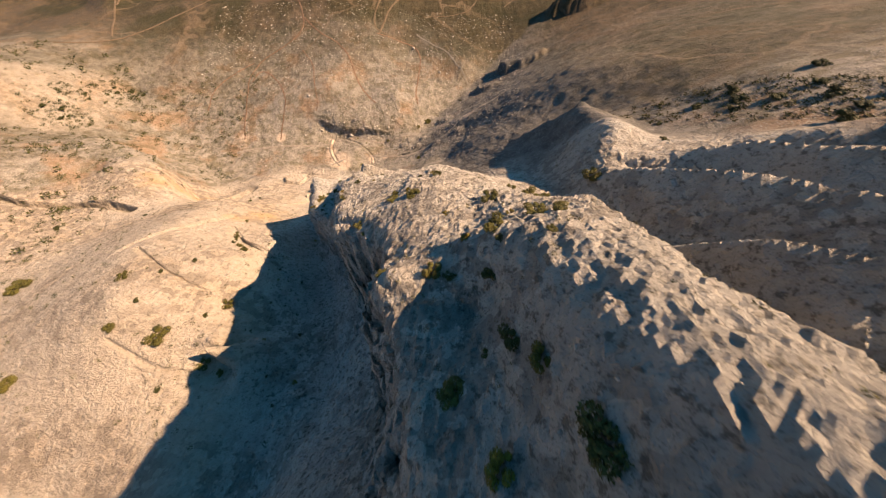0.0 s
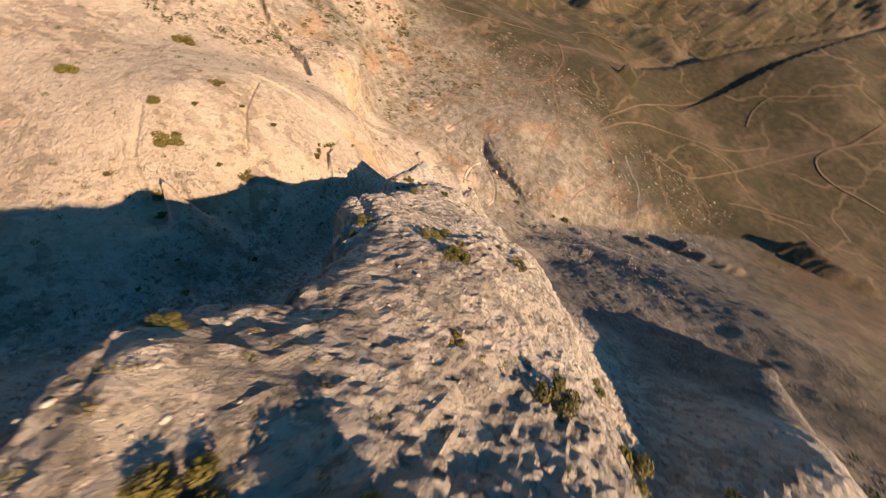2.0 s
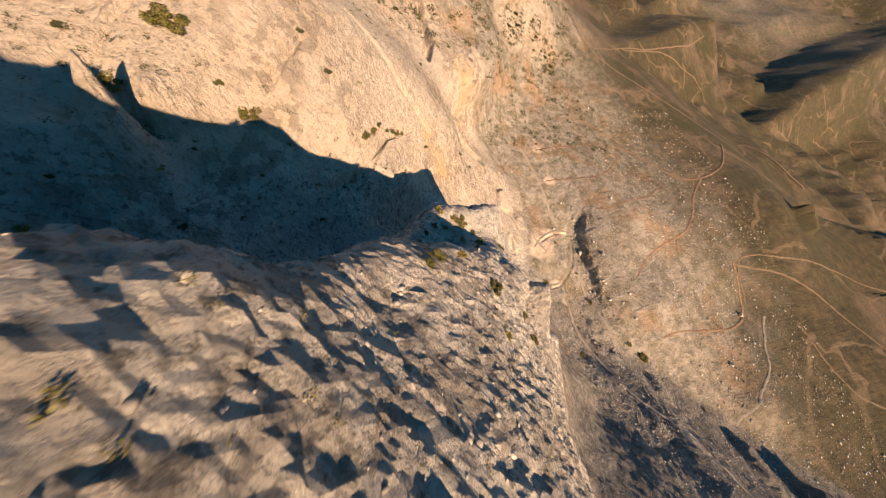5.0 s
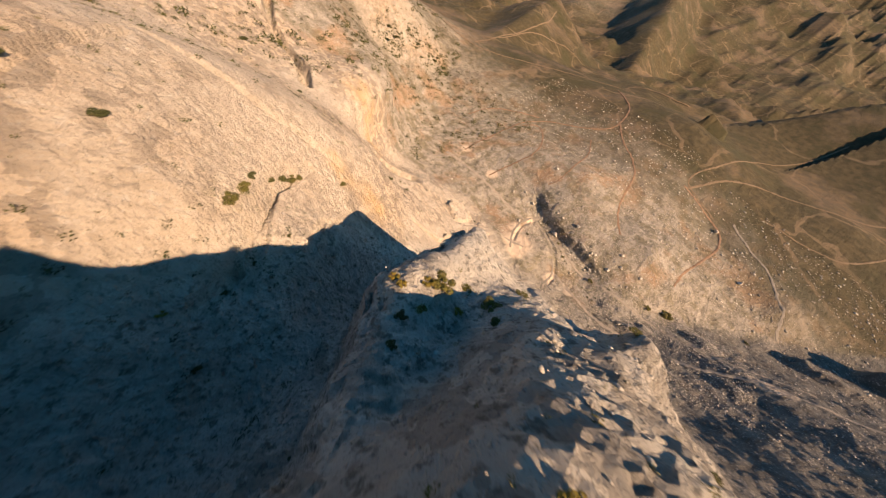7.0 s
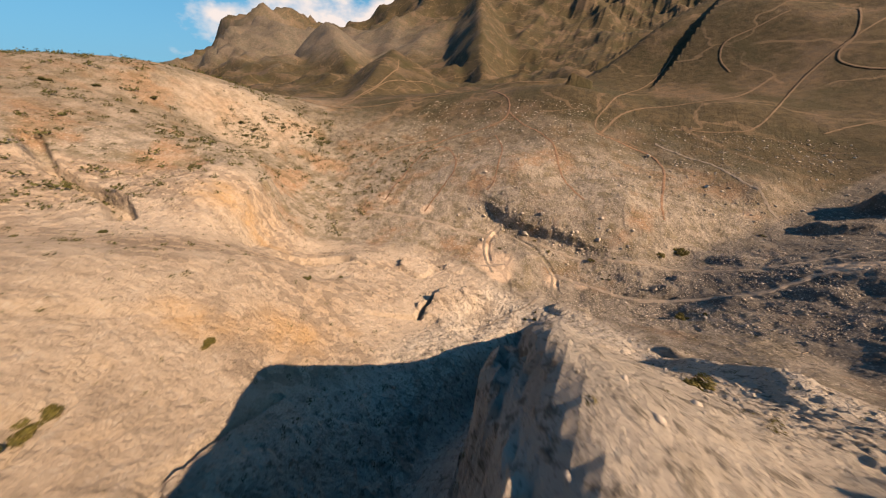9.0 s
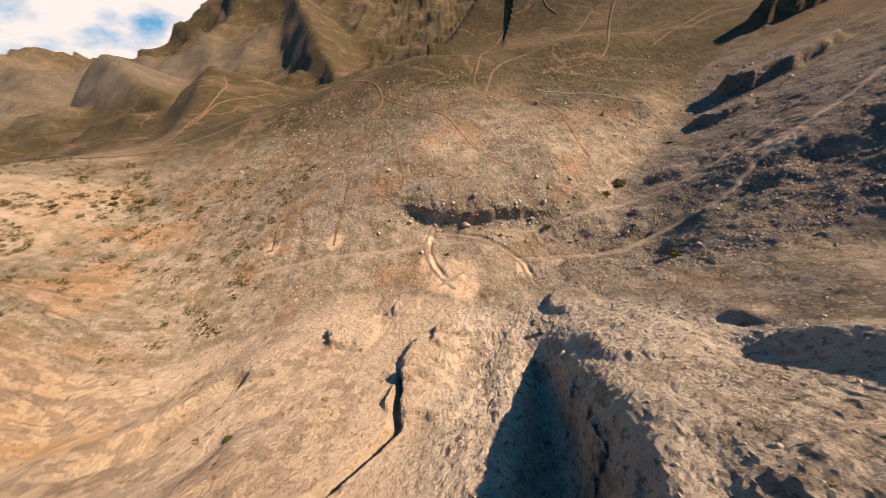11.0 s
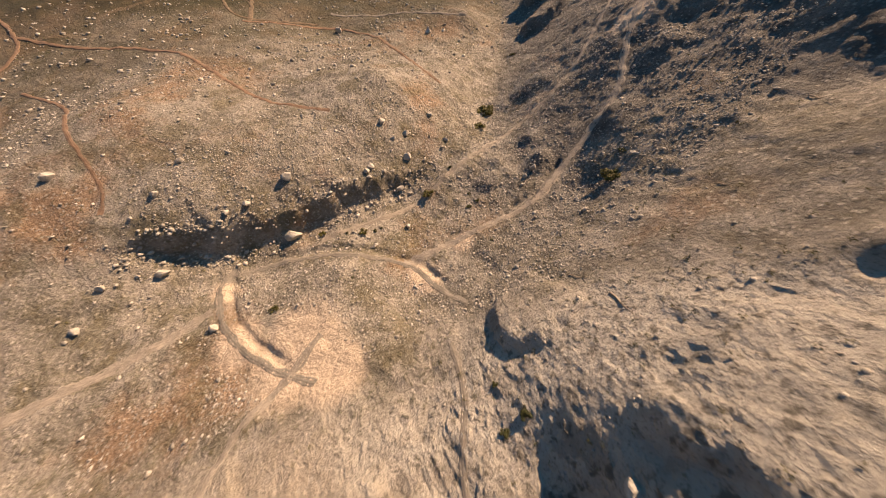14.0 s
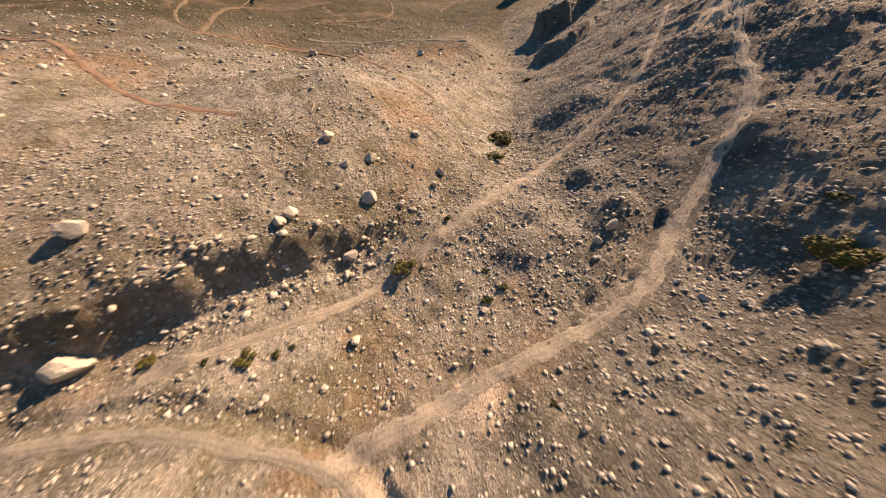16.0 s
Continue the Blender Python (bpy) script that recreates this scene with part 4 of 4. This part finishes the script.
def plant(x, y, size, kind, label, group):
    """Sets one shrub of a kind on the ground."""
    k = (len(group) + int(x * 7 + y * 3)) % 3
    size = 0.85 * size
    tall = 0.6 + 0.3 * (math.sin(x * 3.1 + y) * 0.5 + 0.5)
    m = Matrix.Translation((x, y, ground_height(x, y) - 0.12 * size)) @ pose(0, 0, 0, 0, 0, (x * 71 + y * 37) % 360) @ Matrix.Diagonal((size, size, size * tall, 1))
    if used[kind]:
        ob = copy_thing(SHRUB_KINDS[kind], m)
    else:
        ob, used[kind] = SHRUB_KINDS[kind], True
        ob.matrix_world = m
    return tagged(ob, label, "shrub", group)


RIDGE_SHRUBS = [(-4, 21, 2.2), (-1, 20, 1.5), (5, 18, 1.5), (2, 27, 1.2), (7, 26, 1.4), (14, 29, 1.9), (17, 27, 1.5), (9, 5, 1.7), (7, 8, 1.1), (4, 7, 0.7), (-1, 2, 1.9), (4, -5, 1.9), (12, -2, 1.6),
                (-17, 51, 1.4), (-11, 50, 1.8), (-2, 40, 1.2), (9, 45, 1.4), (19, 63, 1.6), (13, 21, 0.7), (30, 38, 1.2), (50, 72, 2.0), (-14, 22, 0.9), (7, 23, 0.8), (11, 33, 1.1)]
LOWER_RIDGE_SHRUBS = [(20, 49, 1.4), (22, 44, 1.3), (-17, 55, 1.0), (-13, 54, 0.9), (-27, 45, 0.9), (-25, 42, 0.8), (-11, 67, 0.8), (-7, 68, 0.9), (-5, 64, 0.9), (-46, 75, 1.2), (-44, 73, 0.9), (-48, 81, 0.9),
                      (-42, 86, 0.9), (-39, 96, 1.3), (-34, 96, 1.2), (-34, 84, 0.9), (-68, 94, 1.1), (-67, 99, 0.8), (-66, 89, 0.8), (-64, 95, 0.8), (-62, 99, 0.9), (-61, 106, 1.1), (-59, 96, 0.7), (-48, 106, 1.6), (-58, 131, 1.4), (-48, 111, 0.8)]
GORGE_SHRUBS = [(-69, 92, 1.3), (-66, 86, 1.2), (-63, 83, 1.0), (-70, 88, 0.9), (-100, 72, 1.0), (-96, 66, 1.1), (-92, 58, 1.0), (-104, 80, 0.9), (-88, 44, 1.1), (-82, 26, 1.2), (-90, 30, 0.9), (-76, 12, 1.1), (-52, 60, 1.2), (-58, 66, 0.9), (-62, 70, 0.8), (-72, 88, 1.0), (-85, 185, 1.5), (-89, 185, 1.3), (-96, 100, 1.4), (-84, 60, 1.3), (-72, 30, 1.6), (-66, 10, 1.4), (-78, 40, 1.2), (-70, 2, 1.3)]
SLAB_SHRUBS = [(-118, 58, 1.9), (-112, 24, 2.2), (-114, 27, 1.5), (-126, 26, 1.8), (-108, 7, 1.8), (-99, 16, 1.7), (-123, 83, 2.0), (-125, 86, 1.7), (-120, 80, 1.6), (-198, 48, 2.4), (-232, 91, 2.4), (-156, 8, 2.3), (-124, 50, 1.7),
               (-133, 46, 1.3), (-122, 36, 1.5), (-94, 13, 1.3), (-104, 34, 1.6), (-101, 40, 1.5), (-117, 76, 1.5), (-113, 74, 1.3), (-194, 105, 1.8), (-109, 71, 1.1), (-150, 132, 1.9), (-131, 102, 1.2), (-160, 150, 1.6)]
VALLEY_SHRUBS = [(-142, 200, 1.2), (-26, 269, 2.6), (-29, 266, 1.9), (10, 293, 2.2), (-36, 260, 1.6), (-61, 233, 1.4), (-86, 191, 0.8), (-118, 233, 0.8), (-99, 229, 0.7), (-88, 242, 0.9), (-91, 243, 0.9), (-86, 242, 0.8),
                 (-95, 245, 0.8), (-68, 245, 1.2), (-58, 237, 1.0), (-57, 248, 1.0), (-33, 210, 1.6), (-26, 213, 1.6), (-64, 219, 0.7), (-101, 249, 0.7), (-58, 233, 1.2)]
FAR_SHRUBS = [(-348, 222, 5.0), (-351, 232, 5.0), (-345, 280, 5.0), (-342, 292, 4.5), (-356, 226, 4.5), (-350, 286, 4.0), (-352, 260, 4.0), (-358, 178, 4.0), (-360, 155, 4.0), (-358, 136, 4.0), (-312, 128, 3.0), (-332, 158, 3.0),
              (112, 118, 4.5), (121, 112, 5.0), (128, 104, 5.5), (136, 96, 5.0), (116, 106, 4.0), (124, 120, 4.5), (140, 106, 5.0), (125, 79, 5.0), (133, 84, 4.5), (146, 88, 5.0), (95, 112, 3.0), (84, 92, 2.4), (150, 120, 5.0)]
for k, (x, y, s) in enumerate(RIDGE_SHRUBS + LOWER_RIDGE_SHRUBS):
    plant(x, y, s * 1.12, (0, 1, 5, 4)[k % 4], "olive-green shrub rooted in cracks of the pale ridge", "shrubs on the ridge")
for k, (x, y, s) in enumerate(GORGE_SHRUBS):
    plant(x, y, s, (4, 3, 2)[k % 3], ("yellowing shrub on the shaded gorge wall", "dark green shrub in the shaded gorge", "dark green shrub in the shaded gorge")[k % 3], "shrubs in the gorge")
for k, (x, y, s) in enumerate(SLAB_SHRUBS):
    plant(x, y, s * 1.25, (2, 0, 3, 5)[k % 4], "dark green shrub in a joint of the sunlit slab", "shrubs on the slab")
for k, (x, y, s) in enumerate(VALLEY_SHRUBS):
    plant(x, y, s, (3, 0, 2)[k % 3], "dense green shrub beside the dry stream bed", "shrubs in the valley")
for k, (x, y, s) in enumerate(FAR_SHRUBS):
    plant(x, y, s, (2, 3)[k % 2], "large dark green thicket on the hillside", "thickets on the hills")


def tufts(name, x, y, size, mat, label):
    """Low cushions of dry scrub, too many to count, in one mesh."""
    r = random.Random(9)
    verts, faces = [], []
    for k in range(len(x)):
        base = Vector((x[k], y[k], ground_height(x[k], y[k])))
        for _ in range(26):
            d = Vector((r.gauss(0, 1), r.gauss(0, 1), abs(r.gauss(0, 0.6)))).normalized()
            c = base + d * size[k] * r.uniform(0.4, 1)
            u = Vector((r.gauss(0, 1), r.gauss(0, 1), r.gauss(0, 1))).normalized() * size[k] * 0.20
            v = d.cross(u).normalized() * size[k] * 0.12
            n = len(verts)
            verts += [c - u, c + v, c + u, c - v]
            faces.append((n, n + 1, n + 2, n + 3))
    me = bpy.data.meshes.new(name)
    me.from_pydata([v[:] for v in verts], [], faces)
    me.materials.append(mat)
    return tagged(new(name, me), label, "scrub", kind="stuff")


x, y, r = strewn(4600, (-260, -84), (-10, 190), lambda x, y: x < np.interp(y, [-10, 50, 110, 190], [-66, -78, -105, -100]), 12)
tufts("slab_scrub", x, y, 0.22 + 0.26 * r.pareto(2.2, len(x)).clip(0, 3.5), DARK_GREEN, "small dark tufts of scrub dotting the slabs")
x, y, r = strewn(3200, (-95, 40), (0, 200), lambda x, y: np.abs(x - np.interp(y, [-5, 36, 70, 104, 140, 200], [12, 6, -12, -52, -62, -62])) < 32, 13)
tufts("ridge_scrub", x, y, r.uniform(0.2, 0.6, len(x)), OLIVE, "small olive tufts of scrub on the ridge")
x, y, r = strewn(2600, (-112, -50), (-10, 112), lambda x, y: x < np.interp(y, [-10, 20, 60, 110], [-47, -52, -64, -90]), 18)
tufts("gorge_scrub", x, y, 0.25 + 0.30 * r.pareto(2.2, len(x)).clip(0, 3.0), DARK_GREEN, "dark tufts of scrub in the shaded gorge")
x, y, r = strewn(1500, (85, 165), (60, 140), lambda x, y: np.abs((x - 128) * 0.75 + (y - 102) * 0.66) < 17, 19)
tufts("slope_thicket", x, y, r.uniform(0.6, 2.2, len(x)), OLIVE, "olive-green thicket on the slope beyond the gully")
x, y, r = strewn(5200, (-430, -215), (40, 330), lambda x, y: np.ones(len(x), bool), 15)
tufts("hill_scrub", x, y, 0.6 + 0.9 * r.pareto(2.2, len(x)).clip(0, 3.5), DARK_GREEN, "dark scrub covering the upper hillside")
x, y, r = strewn(1900, (-372, -320), (205, 305), lambda x, y: (np.hypot(x + 350, y - 226) < 15) | (np.hypot(x + 345, y - 285) < 15) | (np.hypot(x + 356, y - 256) < 9), 17)
tufts("hill_thicket", x, y, r.uniform(0.9, 2.4, len(x)), DARK_GREEN, "dense dark green thicket on the upper hillside")
x, y, r = strewn(2600, (-250, 60), (190, 400), off_tracks, 14)
tufts("valley_scrub", x, y, r.uniform(0.2, 0.6, len(x)), OLIVE, "dry low scrub among the stones of the valley")

# ---- fallen trunks ----
DEAD_WOOD = plain_material("bleached_dead_wood", (0.33, 0.27, 0.20), (0.50, 0.43, 0.34), 0.6, 0.04)


FALLEN = [((-62.6, 189.4), (-65.0, 183.9), 0.28), ((-66.9, 276.1), (-69.5, 271.8), 0.3), ((-58.9, 208.0), (-61.2, 205.3), 0.2), ((-35.0, 190.8), (-36.2, 188.7), 0.22), ((-11.6, 191.4), (-15.6, 187.5), 0.22), ((-62.3, 197.2), (-61.6, 193.7), 0.18)]


def fallen_trunk(a, b, thick):
    """A bleached, bent, tapering trunk with stubs of limbs."""
    za, zb = ground_height(*a) + thick, ground_height(*b) + thick * 0.6
    root = new("fallen_trunk")
    root.location = (*a, za)
    to = Vector((b[0] - a[0], b[1] - a[1], zb - za))
    bm = bmesh.new()
    last = Vector((0, 0, 0))
    for k in range(1, 6):
        p = to * k / 5 + Vector((0.12 * math.sin(k * 2.0), 0.12 * math.cos(k * 1.3), 0.05 * math.sin(k)))
        limb(bm, last, p, thick * (1 - 0.15 * (k - 1)), thick * (1 - 0.15 * k), 8)
        last = p
    part("trunk", bm, DEAD_WOOD, root)
    for k in (2, 3, 4):
        bm = bmesh.new()
        limb(bm, to * k / 5, to * k / 5 + Vector((0.7 * math.sin(k * 5.0), 0.7 * math.cos(k * 5.0), 0.5)), thick * 0.4, thick * 0.12, 6)
        part("stub", bm, DEAD_WOOD, root, "broken stub of a limb")
    return tagged(root, "bleached fallen tree trunk on the stony slope", "dead trunk", "fallen trunks")


for a, b, thick in FALLEN:
    fallen_trunk(a, b, thick * 0.55)
